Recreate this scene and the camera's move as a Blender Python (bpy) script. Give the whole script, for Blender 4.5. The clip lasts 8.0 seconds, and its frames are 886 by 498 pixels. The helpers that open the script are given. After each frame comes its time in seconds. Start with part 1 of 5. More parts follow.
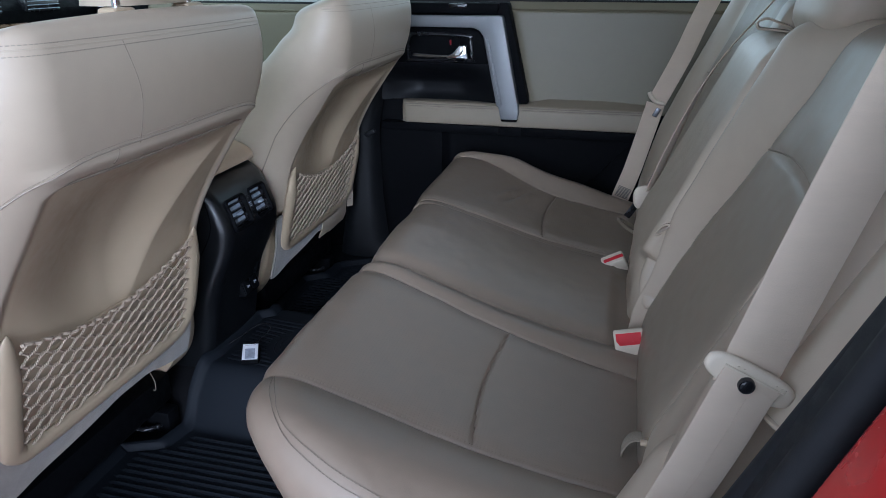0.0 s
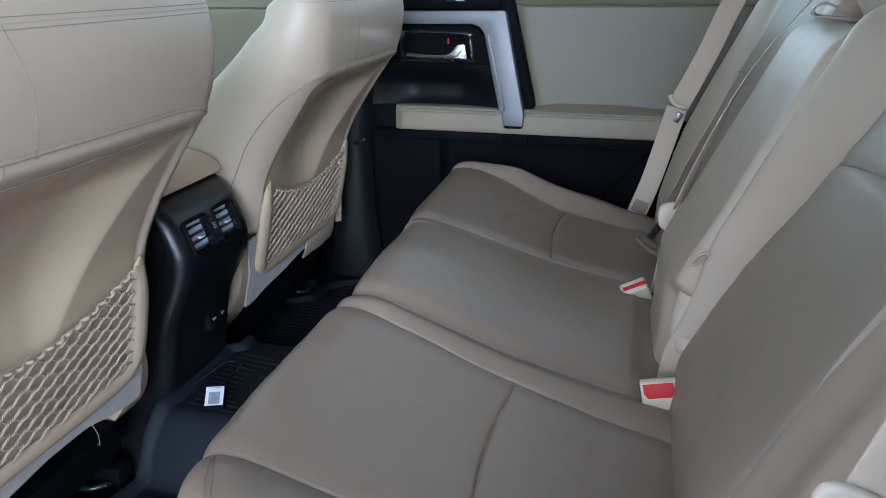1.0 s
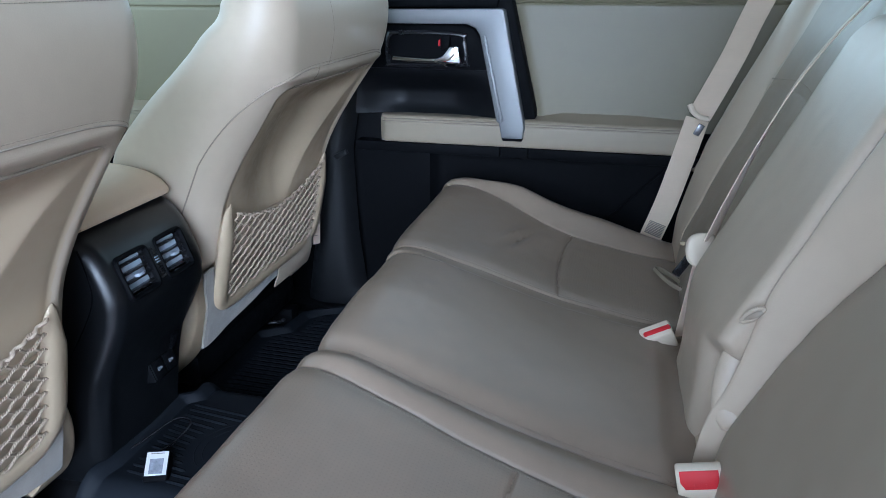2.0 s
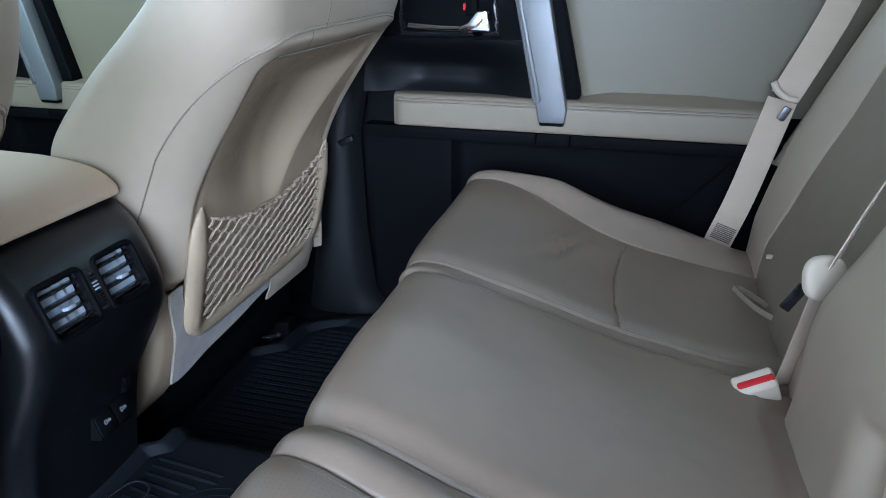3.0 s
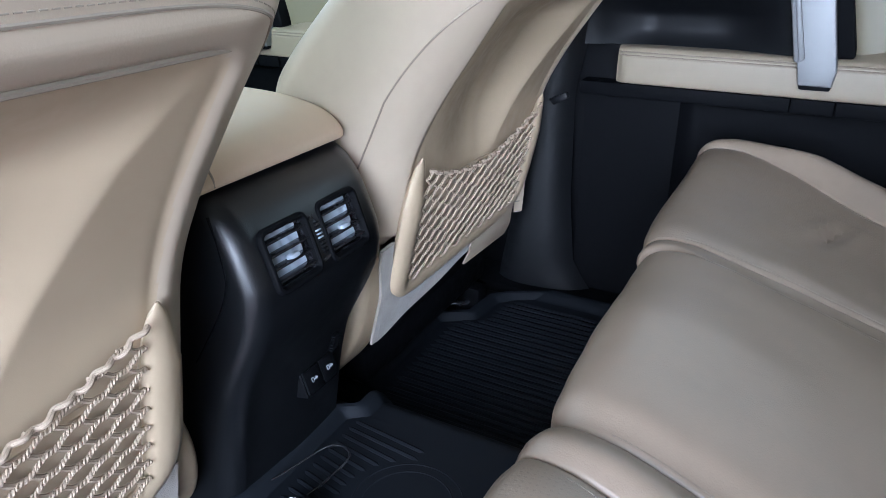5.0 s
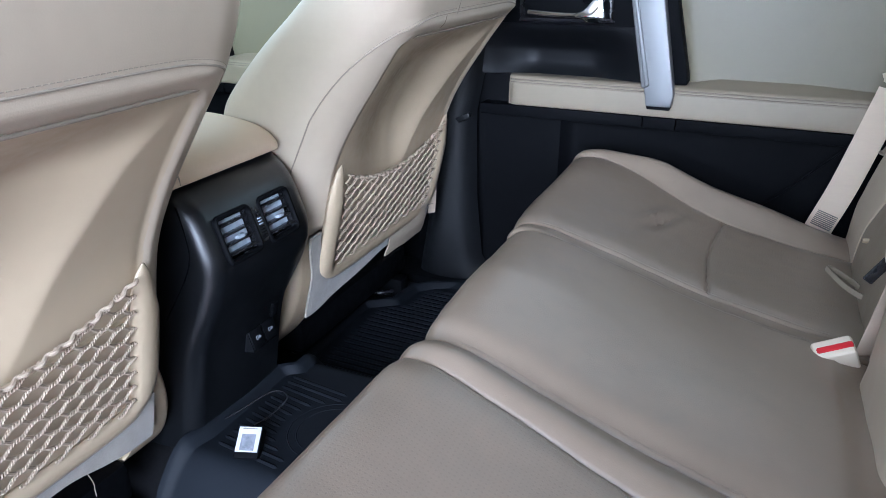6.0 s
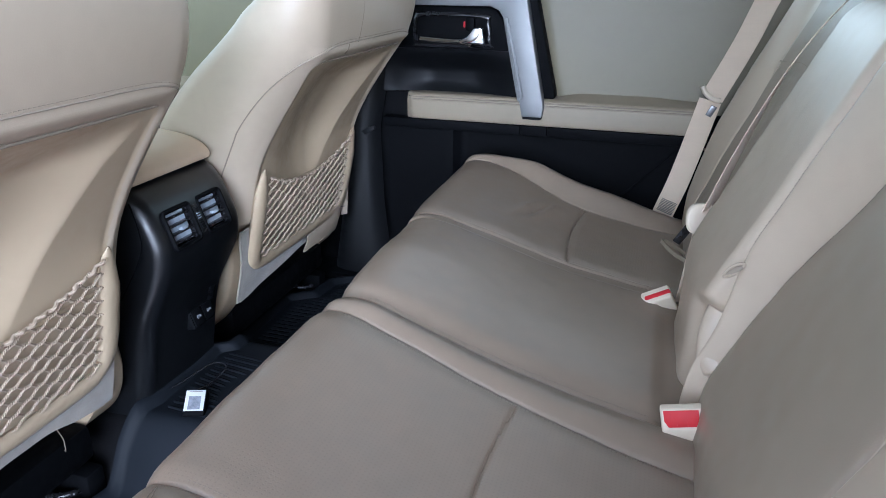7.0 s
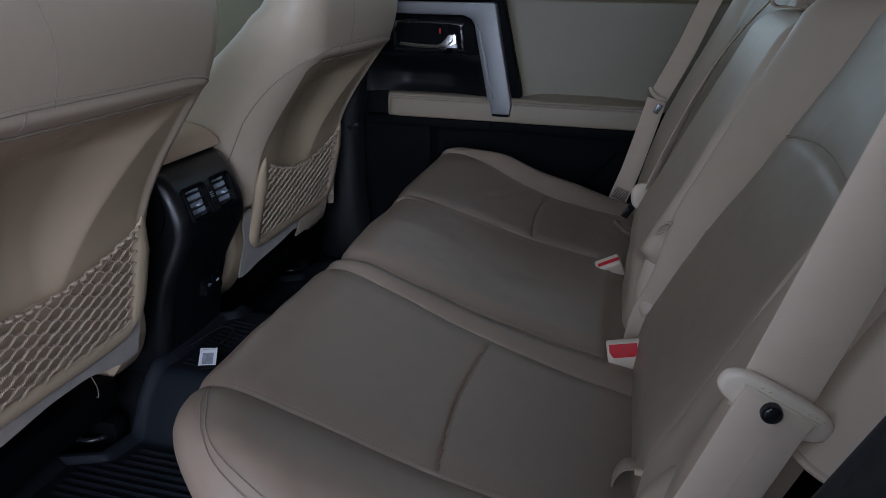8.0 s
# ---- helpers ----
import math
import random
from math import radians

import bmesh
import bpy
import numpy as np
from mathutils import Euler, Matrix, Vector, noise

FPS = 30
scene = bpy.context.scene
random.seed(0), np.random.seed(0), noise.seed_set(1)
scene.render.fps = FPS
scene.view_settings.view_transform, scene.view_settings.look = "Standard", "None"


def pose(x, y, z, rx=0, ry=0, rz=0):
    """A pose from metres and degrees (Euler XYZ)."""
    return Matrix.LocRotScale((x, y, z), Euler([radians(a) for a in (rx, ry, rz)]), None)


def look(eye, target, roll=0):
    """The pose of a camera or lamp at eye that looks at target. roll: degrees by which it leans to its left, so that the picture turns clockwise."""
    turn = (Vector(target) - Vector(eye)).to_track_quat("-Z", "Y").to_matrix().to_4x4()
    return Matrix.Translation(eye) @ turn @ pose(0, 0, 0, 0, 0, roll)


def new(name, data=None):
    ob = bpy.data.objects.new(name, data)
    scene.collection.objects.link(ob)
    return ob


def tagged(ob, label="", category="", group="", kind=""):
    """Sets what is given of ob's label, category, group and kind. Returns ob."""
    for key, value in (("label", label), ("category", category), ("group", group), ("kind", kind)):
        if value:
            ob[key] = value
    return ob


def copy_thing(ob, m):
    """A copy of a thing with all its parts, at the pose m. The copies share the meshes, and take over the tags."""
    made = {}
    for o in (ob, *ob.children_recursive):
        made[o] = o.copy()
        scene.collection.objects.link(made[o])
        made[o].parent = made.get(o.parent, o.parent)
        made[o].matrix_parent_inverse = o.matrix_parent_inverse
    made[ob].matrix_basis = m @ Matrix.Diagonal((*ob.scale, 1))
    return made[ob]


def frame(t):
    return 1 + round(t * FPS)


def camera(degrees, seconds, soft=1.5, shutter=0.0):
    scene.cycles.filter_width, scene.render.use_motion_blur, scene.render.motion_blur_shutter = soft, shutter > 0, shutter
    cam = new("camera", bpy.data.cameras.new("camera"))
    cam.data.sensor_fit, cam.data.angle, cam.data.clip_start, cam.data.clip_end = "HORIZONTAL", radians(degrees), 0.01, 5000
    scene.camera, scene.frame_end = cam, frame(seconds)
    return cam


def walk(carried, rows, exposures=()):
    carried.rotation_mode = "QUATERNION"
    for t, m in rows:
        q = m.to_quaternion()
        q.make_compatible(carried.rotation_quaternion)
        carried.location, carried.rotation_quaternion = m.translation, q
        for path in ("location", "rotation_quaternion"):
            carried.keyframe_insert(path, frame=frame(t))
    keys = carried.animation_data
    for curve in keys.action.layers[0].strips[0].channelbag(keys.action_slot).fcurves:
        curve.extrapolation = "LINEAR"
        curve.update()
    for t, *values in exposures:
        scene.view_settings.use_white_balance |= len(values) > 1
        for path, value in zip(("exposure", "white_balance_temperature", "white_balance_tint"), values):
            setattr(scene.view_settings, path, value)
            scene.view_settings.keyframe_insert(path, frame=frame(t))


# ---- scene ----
cam = camera(65.4, 8.0, soft=0.25)
PATH = [
    (0, (0.008, -1.179, 0.83), (-0.451, 0.618, 0.081), -0.1),
    (0.5, (-0.012, -1.107, 0.813), (-0.477, 0.689, 0.068), -0.3),
    (1, (-0.021, -0.995, 0.795), (-0.494, 0.805, 0.061), -0.4),
    (1.5, (-0.023, -0.904, 0.792), (-0.498, 0.899, 0.067), -0.5),
    (1.7, (-0.033, -0.87, 0.783), (-0.503, 0.938, 0.068), -0.4),
    (2.8, (-0.128, -0.609, 0.74), (-0.578, 1.186, -0.017), 0.1),
    (3, (-0.14, -0.57, 0.726), (-0.632, 1.208, -0.046), -0.2),
    (3.5, (-0.191, -0.493, 0.697), (-0.809, 1.223, -0.124), -0.8),
    (4, (-0.238, -0.477, 0.683), (-0.992, 1.172, -0.163), -0.8),
    (4.5, (-0.276, -0.481, 0.673), (-1.134, 1.111, -0.181), -0.9),
    (4.7, (-0.279, -0.488, 0.673), (-1.164, 1.091, -0.179), -0.9),
    (5.8, (-0.152, -0.645, 0.721), (-0.948, 1.002, -0.088), -0.0),
    (6, (-0.113, -0.692, 0.731), (-0.869, 0.979, -0.067), -0.1),
    (6.5, (-0.051, -0.802, 0.753), (-0.675, 0.932, -0.024), 0.3),
    (7, (-0.017, -0.889, 0.764), (-0.553, 0.886, 0.014), 0.4),
    (7.5, (0.007, -0.991, 0.769), (-0.478, 0.803, 0.03), 0.7),
    (8, (0.015, -1.07, 0.771), (-0.44, 0.736, 0.044), 1.1),
]
EXPOSURES = [(0.0, -0.12, 5000, 11), (0.5, 0.37, 5000, 10), (1.0, 0.36, 4980, 9), (1.5, 0.57, 4870, 8), (3.0, 0.71, 4790, 7), (3.5, 0.99, 4870, 9), (4.0, 1.11, 5000, 10), (4.5, 1.14, 5080, 11), (6.0, 1.13, 5000, 11), (6.5, 1.02, 4940, 11), (7.0, 0.89, 5050, 11), (7.5, 0.80, 5150, 11), (7.62, 0.78, 5150, 11), (7.7, 0.62, 5150, 12), (7.8, 0.25, 5160, 12), (7.9, -0.30, 5160, 13), (8.0, -0.90, 5170, 14)]
walk(cam, [(t, look(eye, target, roll)) for t, eye, target, roll in PATH], EXPOSURES)

# ---- light ----
world = bpy.data.worlds.new("world")
scene.world = world
world.use_nodes = True
sky = world.node_tree.nodes.new("ShaderNodeTexSky")
sky.sky_type, sky.sun_disc = "NISHITA", False
sky.air_density, sky.dust_density, sky.ozone_density = 1.0, 1.6, 1.0
sky.sun_elevation, sky.sun_rotation = radians(20), radians(165)
# thin white cloud: a paler sky
veil = world.node_tree.nodes.new("ShaderNodeHueSaturation")
veil.inputs["Saturation"].default_value = 0.08
world.node_tree.links.new(sky.outputs[0], veil.inputs["Color"])
world.node_tree.links.new(veil.outputs[0], world.node_tree.nodes["Background"].inputs[0])
world.node_tree.nodes["Background"].inputs[1].default_value = 0.40
sun = new("sun", bpy.data.lights.new("sun", "SUN"))
sun.data.energy, sun.data.angle, sun.data.color = 0.27, radians(88), (1.0, 0.97, 0.93)
sun.matrix_world = look((2.7, -10, 2.2), (0, 0, 0))

# ---- mesh and material helpers ----
ORIGIN = {}


def thing(name, label, category, base, group="", kind=""):
    ob = new(name)
    ob.empty_display_size = 0.05
    ob.location = base
    ORIGIN[ob] = Vector(base)
    return tagged(ob, label, category, group, kind)


def make_mesh(name, geo, materials, origin, angle):
    bm = geo
    if isinstance(geo, tuple):
        bm = bmesh.new()
        vs = [bm.verts.new(v) for v in geo[0]]
        index = geo[2] if len(geo) > 2 else None
        for k, f in enumerate(geo[1]):
            if len(set(f)) < 3:
                continue
            face = bm.faces.new([vs[i] for i in dict.fromkeys(f)])
            if index is not None:
                face.material_index = index[k]
    bmesh.ops.translate(bm, verts=bm.verts, vec=-origin)
    bmesh.ops.recalc_face_normals(bm, faces=bm.faces)
    me = bpy.data.meshes.new(name)
    bm.to_mesh(me)
    bm.free()
    for m in materials if isinstance(materials, (list, tuple)) else [materials]:
        me.materials.append(m)
    me.polygons.foreach_set("use_smooth", [True] * len(me.polygons))
    me.set_sharp_from_angle(angle=radians(angle))
    return me


def part(name, geo, material, parent, label="", angle=0):
    o = ORIGIN[parent]
    angle = angle or (40 if isinstance(geo, tuple) else 25)
    ob = new(name, make_mesh(name, geo, material, o, angle))
    ob.parent = parent
    ORIGIN[ob] = o
    return tagged(ob, label)


def structure(name, geo, material, label, angle=40):
    ob = new(name, make_mesh(name, geo, material, Vector((0, 0, 0)), angle))
    ORIGIN[ob] = Vector((0, 0, 0))
    return tagged(ob, label, kind="structure")


def solo(name, geo, material, label, category, base, angle=40):
    ob = new(name, make_mesh(name, geo, material, Vector(base), angle))
    ob.location = base
    ORIGIN[ob] = Vector(base)
    return tagged(ob, label, category)


def rbox(c, s, r=0.004, seg=2, m=None):
    bm = bmesh.new()
    bmesh.ops.create_cube(bm, size=1.0, matrix=Matrix.Diagonal((*s, 1)))
    if r:
        bmesh.ops.bevel(bm, geom=bm.edges[:], offset=min(r, min(s) * 0.49), segments=seg, profile=0.5, affect="EDGES")
    bmesh.ops.transform(bm, matrix=Matrix.Translation(c) @ (m or Matrix()), verts=bm.verts)
    return bm


def join(*bms):
    out = bms[0]
    for b in bms[1:]:
        me = bpy.data.meshes.new("join")
        b.to_mesh(me)
        b.free()
        out.from_mesh(me)
        bpy.data.meshes.remove(me)
    return out


def prism(poly, a, b, r=0.0, seg=2, axis="y"):
    """An outline (two coordinates a corner) drawn out along an axis from a to b, its edges rounded."""
    put = {"y": lambda p, q: (p[0], q, p[1]), "x": lambda p, q: (q, p[0], p[1]), "z": lambda p, q: (p[0], p[1], q)}[axis]
    bm = bmesh.new()
    lo = [bm.verts.new(put(p, a)) for p in poly]
    hi = [bm.verts.new(put(p, b)) for p in poly]
    n = len(poly)
    bm.faces.new(lo), bm.faces.new(hi[::-1])
    for i in range(n):
        bm.faces.new((lo[i], hi[i], hi[(i + 1) % n], lo[(i + 1) % n]))
    bmesh.ops.recalc_face_normals(bm, faces=bm.faces)
    if r:
        bmesh.ops.bevel(bm, geom=bm.edges[:], offset=r, segments=seg, profile=0.5, affect="EDGES", clamp_overlap=True)
    return bm


def catmull(pts, k=8, closed=False):
    p = [np.array(q, float) for q in pts]
    p = [p[-1], *p, p[0], p[1]] if closed else [2 * p[0] - p[1], *p, 2 * p[-1] - p[-2]]
    out = []
    for i in range(1, len(p) - 2):
        for s in np.linspace(0, 1, k, endpoint=False):
            a, b, c, d = p[i - 1], p[i], p[i + 1], p[i + 2]
            out.append(0.5 * (2 * b + (c - a) * s + (2 * a - 5 * b + 4 * c - d) * s * s + (3 * b - a - 3 * c + d) * s ** 3))
    if not closed:
        out.append(p[-2])
    return out


def curve_of(pts, k=12):
    """A smooth function through (argument, value) pairs."""
    q = np.array(catmull(pts, k))
    order = np.argsort(q[:, 0])
    q = q[order]
    return lambda s: float(np.interp(s, q[:, 0], q[:, 1]))


def tube(pts, r, n=8, closed=False, flat=1.0, up=None):
    """A round cord along points; flat squeezes it along the second cross direction."""
    p = np.array(pts, float)
    m = len(p)
    t = np.gradient(p, axis=0)
    if closed:
        t = np.roll(p, -1, 0) - np.roll(p, 1, 0)
    t /= np.linalg.norm(t, axis=1)[:, None] + 1e-12
    a = np.array(up if up is not None else ((0, 0, 1) if abs(t[0][2]) < 0.9 else (1, 0, 0)), float)
    verts, faces = [], []
    for i in range(m):
        a = a - t[i] * (a @ t[i])
        a /= np.linalg.norm(a) + 1e-12
        b = np.cross(t[i], a)
        rr = r[i] if isinstance(r, (list, np.ndarray)) else r
        for k in range(n):
            w = 2 * math.pi * k / n
            verts.append(tuple(p[i] + a * math.cos(w) * rr + b * math.sin(w) * rr * flat))
    last = m if closed else m - 1
    for i in range(last):
        j = (i + 1) % m
        for k in range(n):
            faces.append((i * n + k, i * n + (k + 1) % n, j * n + (k + 1) % n, j * n + k))
    if not closed:
        faces.append(tuple(range(n))[::-1])
        faces.append(tuple(range((m - 1) * n, m * n)))
    return verts, faces


def merge(geos):
    verts, faces = [], []
    for g in geos:
        k = len(verts)
        verts += list(g[0])
        faces += [tuple(i + k for i in f) for f in g[1]]
    return verts, faces


def ribbon(pts, across, width, thick):
    """A strap along points; across is its width's direction (one, or one a point)."""
    p = np.array(pts, float)
    t = np.gradient(p, axis=0)
    t /= np.linalg.norm(t, axis=1)[:, None]
    c = np.array(across, float)
    c = np.tile(c, (len(p), 1)) if c.ndim == 1 else c
    verts, faces = [], []
    for i in range(len(p)):
        w = c[i] - t[i] * (c[i] @ t[i])
        w /= np.linalg.norm(w)
        nn = np.cross(t[i], w)
        for a, b in ((-1, -0.6), (-0.94, -1), (0.94, -1), (1, -0.6), (1, 0.6), (0.94, 1), (-0.94, 1), (-1, 0.6)):
            verts.append(tuple(p[i] + w * a * width / 2 + nn * b * thick / 2))
    for i in range(len(p) - 1):
        for k in range(8):
            faces.append((i * 8 + k, i * 8 + (k + 1) % 8, i * 8 + 8 + (k + 1) % 8, i * 8 + 8 + k))
    faces.append(tuple(range(8))[::-1])
    faces.append(tuple(range(8 * len(p) - 8, 8 * len(p))))
    return verts, faces


def sheet(f, us, vs, thick=0.01, pick=None):
    """A curved sheet f(u, v) with a back face at a depth."""
    P = np.array([[f(u, v) for v in vs] for u in us], float)
    du, dv = np.gradient(P, axis=0), np.gradient(P, axis=1)
    N = np.cross(du, dv)
    N /= np.linalg.norm(N, axis=2)[:, :, None] + 1e-12
    nu, nv = len(us), len(vs)
    Q = P - N * thick
    verts = [tuple(v) for v in P.reshape(-1, 3)] + [tuple(v) for v in Q.reshape(-1, 3)]
    k, faces, index = nu * nv, [], []
    for i in range(nu - 1):
        for j in range(nv - 1):
            a = i * nv + j
            g = pick((us[i] + us[i + 1]) / 2, (vs[j] + vs[j + 1]) / 2) if pick else 0
            faces.append((a, a + nv, a + nv + 1, a + 1)), index.append(g)
            faces.append((a + k, a + k + 1, a + k + nv + 1, a + k + nv)), index.append(0)
    for i in range(nu - 1):
        for j in (0, nv - 1):
            a = i * nv + j
            faces.append((a, a + nv, a + nv + k, a + k)), index.append(0)
    for j in range(nv - 1):
        for i in (0, nu - 1):
            a = i * nv + j
            faces.append((a, a + 1, a + 1 + k, a + k)), index.append(0)
    return verts, faces, index


def loft(rings, cap=True):
    n = len(rings[0])
    verts = [tuple(v) for r in rings for v in r]
    faces = []
    for i in range(len(rings) - 1):
        for k in range(n):
            faces.append((i * n + k, i * n + (k + 1) % n, i * n + n + (k + 1) % n, i * n + n + k))
    if cap:
        faces.append(tuple(range(n))[::-1])
        faces.append(tuple(range(n * len(rings) - n, n * len(rings))))
    return verts, faces


def stitches(pts, step=0.0050, length=0.0034, r=0.0005):
    """A row of thread stitches along a line."""
    p = np.array(pts, float)
    d = np.concatenate([[0], np.cumsum(np.linalg.norm(np.diff(p, axis=0), axis=1))])
    at = lambda s: np.array([np.interp(s, d, p[:, k]) for k in range(3)])
    return merge([tube([at(s), at(s + length)], r, 5) for s in np.arange(0.001, d[-1] - length, step)])


def smooth(a, b, x):
    s = min(1.0, max(0.0, (x - a) / (b - a)))
    return s * s * (3 - 2 * s)


def dip(d, w):
    return math.exp(-(d / w) ** 2)


def spread(a, b, n, marks=(), w=0.0015):
    """Even steps from a to b, closer together round the marks."""
    s = list(np.linspace(a, b, n))
    for m in marks:
        s = [x for x in s if abs(x - m) > 3.2 * w]
        s += [x for x in (m - 3 * w, m - 1.6 * w, m - 0.7 * w, m, m + 0.7 * w, m + 1.6 * w, m + 3 * w) if a <= x <= b]
    return sorted(s)


def material(name, colour, rough=0.5, metal=0.0, grain=600.0, bump=0.1, vary=0.12, patch=6.0, coat=0.0, spec=0.5, dots=0.0, rough_vary=0.12, stretch=(1, 1, 1), sheen=0.0, depth=0.0005, wrinkle=0.0):
    m = bpy.data.materials.new(name)
    m.use_nodes = True
    t = m.node_tree
    node, wire = t.nodes.new, t.links.new
    b = t.nodes["Principled BSDF"]
    place = node("ShaderNodeTexCoord")
    scale = node("ShaderNodeMapping")
    scale.inputs["Scale"].default_value = stretch
    wire(place.outputs["Object"], scale.inputs[0])
    fine, wide, mid = node("ShaderNodeTexNoise"), node("ShaderNodeTexNoise"), node("ShaderNodeTexNoise")
    for n, s, d in ((fine, grain, 3), (wide, patch, 4), (mid, patch * 9, 3)):
        n.inputs["Scale"].default_value, n.inputs["Detail"].default_value = s, d
        wire(scale.outputs[0], n.inputs["Vector"])
    both = node("ShaderNodeMix")
    both.inputs[0].default_value = 0.4
    wire(wide.outputs[0], both.inputs[2]), wire(mid.outputs[0], both.inputs[3])
    ramp = node("ShaderNodeMapRange")
    ramp.inputs[1].default_value, ramp.inputs[2].default_value = 0.3, 0.7
    ramp.inputs[3].default_value, ramp.inputs[4].default_value = 1 - vary, 1 + vary
    wire(both.outputs[0], ramp.inputs[0])
    tint = node("ShaderNodeVectorMath")
    tint.operation = "SCALE"
    tint.inputs[0].default_value = colour
    wire(ramp.outputs[0], tint.inputs["Scale"])
    wire(tint.outputs[0], b.inputs["Base Color"])
    gloss = node("ShaderNodeMapRange")
    gloss.inputs[1].default_value, gloss.inputs[2].default_value = 0.3, 0.7
    gloss.inputs[3].default_value, gloss.inputs[4].default_value = max(0.02, rough - rough_vary), min(1, rough + rough_vary)
    wire(mid.outputs[0], gloss.inputs[0]), wire(gloss.outputs[0], b.inputs["Roughness"])
    b.inputs["Metallic"].default_value = metal
    b.inputs["Coat Weight"].default_value, b.inputs["Coat Roughness"].default_value = coat, 0.08
    b.inputs["Specular IOR Level"].default_value = spec
    b.inputs["Sheen Weight"].default_value = sheen
    relief = node("ShaderNodeBump")
    relief.inputs["Strength"].default_value, relief.inputs["Distance"].default_value = bump, depth
    height = fine.outputs[0]
    if dots:
        # rows of punched holes, set in quincunx
        turn = node("ShaderNodeMapping")
        turn.inputs["Rotation"].default_value = (0, 0, radians(45))
        wire(place.outputs["Object"], turn.inputs[0])
        wave = node("ShaderNodeVectorMath")
        wave.operation = "SCALE"
        wave.inputs["Scale"].default_value = dots
        wire(turn.outputs[0], wave.inputs[0])
        sine = node("ShaderNodeVectorMath")
        sine.operation = "SINE"
        wire(wave.outputs[0], sine.inputs[0])
        parts = node("ShaderNodeSeparateXYZ")
        wire(sine.outputs[0], parts.inputs[0])
        times = node("ShaderNodeMath")
        times.operation = "MULTIPLY"
        wire(parts.outputs[0], times.inputs[0]), wire(parts.outputs[1], times.inputs[1])
        hole = node("ShaderNodeMapRange")
        hole.inputs[1].default_value, hole.inputs[2].default_value = 0.45, 0.8
        hole.inputs[3].default_value, hole.inputs[4].default_value = 1.0, 0.0
        wire(times.outputs[0], hole.inputs[0])
        plus = node("ShaderNodeMath")
        plus.operation = "MULTIPLY_ADD"
        plus.inputs[1].default_value = 0.5
        wire(hole.outputs[0], plus.inputs[0]), wire(fine.outputs[0], plus.inputs[2])
        height = plus.outputs[0]
        dark = node("ShaderNodeMapRange")
        dark.inputs[3].default_value, dark.inputs[4].default_value = 0.93, 1.0
        wire(hole.outputs[0], dark.inputs[0])
        more = node("ShaderNodeVectorMath")
        more.operation = "SCALE"
        wire(tint.outputs[0], more.inputs[0]), wire(dark.outputs[0], more.inputs["Scale"])
        wire(more.outputs[0], b.inputs["Base Color"])
    wire(height, relief.inputs["Height"])
    if wrinkle:
        # soft uneven stretch of the hide
        soft, bend = node("ShaderNodeTexNoise"), node("ShaderNodeBump")
        soft.inputs["Scale"].default_value, soft.inputs["Detail"].default_value, soft.inputs["Distortion"].default_value = 17, 2, 0.3
        wire(place.outputs["Object"], soft.inputs["Vector"])
        bend.inputs["Strength"].default_value, bend.inputs["Distance"].default_value = wrinkle, 0.008
        wire(soft.outputs[0], bend.inputs["Height"]), wire(bend.outputs[0], relief.inputs["Normal"])
    wire(relief.outputs[0], b.inputs["Normal"])
    return m


# door panel beige, darkened to put the far side's shade into the colour
DIM_VINYL = material("dimmed_door_vinyl", (0.160, 0.141, 0.092), 0.45, grain=800, bump=0.22, vary=0.04, patch=4, rough_vary=0.04)
LEATHER = material("leather", (0.42, 0.347, 0.259), 0.40, wrinkle=0.04, grain=700, bump=0.22, vary=0.045, patch=5, rough_vary=0.04, spec=0.38)
# leather darkened in colour for the dim light on the door's armrest
DIM_LEATHER = material("dimmed_leather", (0.228, 0.190, 0.136), 0.42, wrinkle=0.03, grain=700, bump=0.22, vary=0.045, patch=5, rough_vary=0.04, spec=0.35)
# cushion covers: the hide of LEATHER, darkened so the colour carries their shade
PERFORATED_SHADED = material("shaded_perforated_leather", (0.205, 0.159, 0.117), 0.40, wrinkle=0.11, grain=700, bump=0.25, vary=0.08, patch=5, dots=930, rough_vary=0.04)
SEAT_SHADED = material("shaded_seat_leather", (0.220, 0.171, 0.126), 0.37, wrinkle=0.13, grain=700, bump=0.24, vary=0.085, patch=4, rough_vary=0.05, spec=0.42)
INSET = material("inset_leather", (0.262, 0.215, 0.158), 0.42, grain=700, bump=0.22, vary=0.05, patch=5, rough_vary=0.04)
SEAM = material("seam_shade", (0.25, 0.21, 0.16), 0.7, vary=0.05)
LID = material("armrest_vinyl", (0.60, 0.465, 0.325), 0.62, grain=700, bump=0.25, vary=0.05, patch=5, spec=0.2)
THREAD = material("thread", (0.29, 0.25, 0.195), 0.8, vary=0.05)
DARK_THREAD = material("dark_thread", (0.165, 0.135, 0.10), 0.8, vary=0.05)
BEIGE = material("beige_plastic", (0.415, 0.328, 0.220), 0.42, grain=1500, bump=0.2, vary=0.04)
BLACK = material("black_plastic", (0.0030, 0.0033, 0.0042), 0.62, grain=1400, bump=0.35, vary=0.15, spec=0.05)
PILLAR = material("pillar_black", (0.006, 0.0066, 0.0078), 0.45, grain=1200, bump=0.35, vary=0.12, spec=0.28)
CONSOLE = material("console_black", (0.004, 0.0045, 0.0056), 0.34, grain=900, bump=0.35, vary=0.1, spec=0.5, rough_vary=0.05)
GRAINED = material("grained_black", (0.004, 0.0045, 0.0056), 0.45, grain=1000, bump=0.4, vary=0.1, spec=0.12)
GLOSS = material("glossy_black", (0.012, 0.012, 0.014), 0.22, grain=600, bump=0.02, vary=0.1)
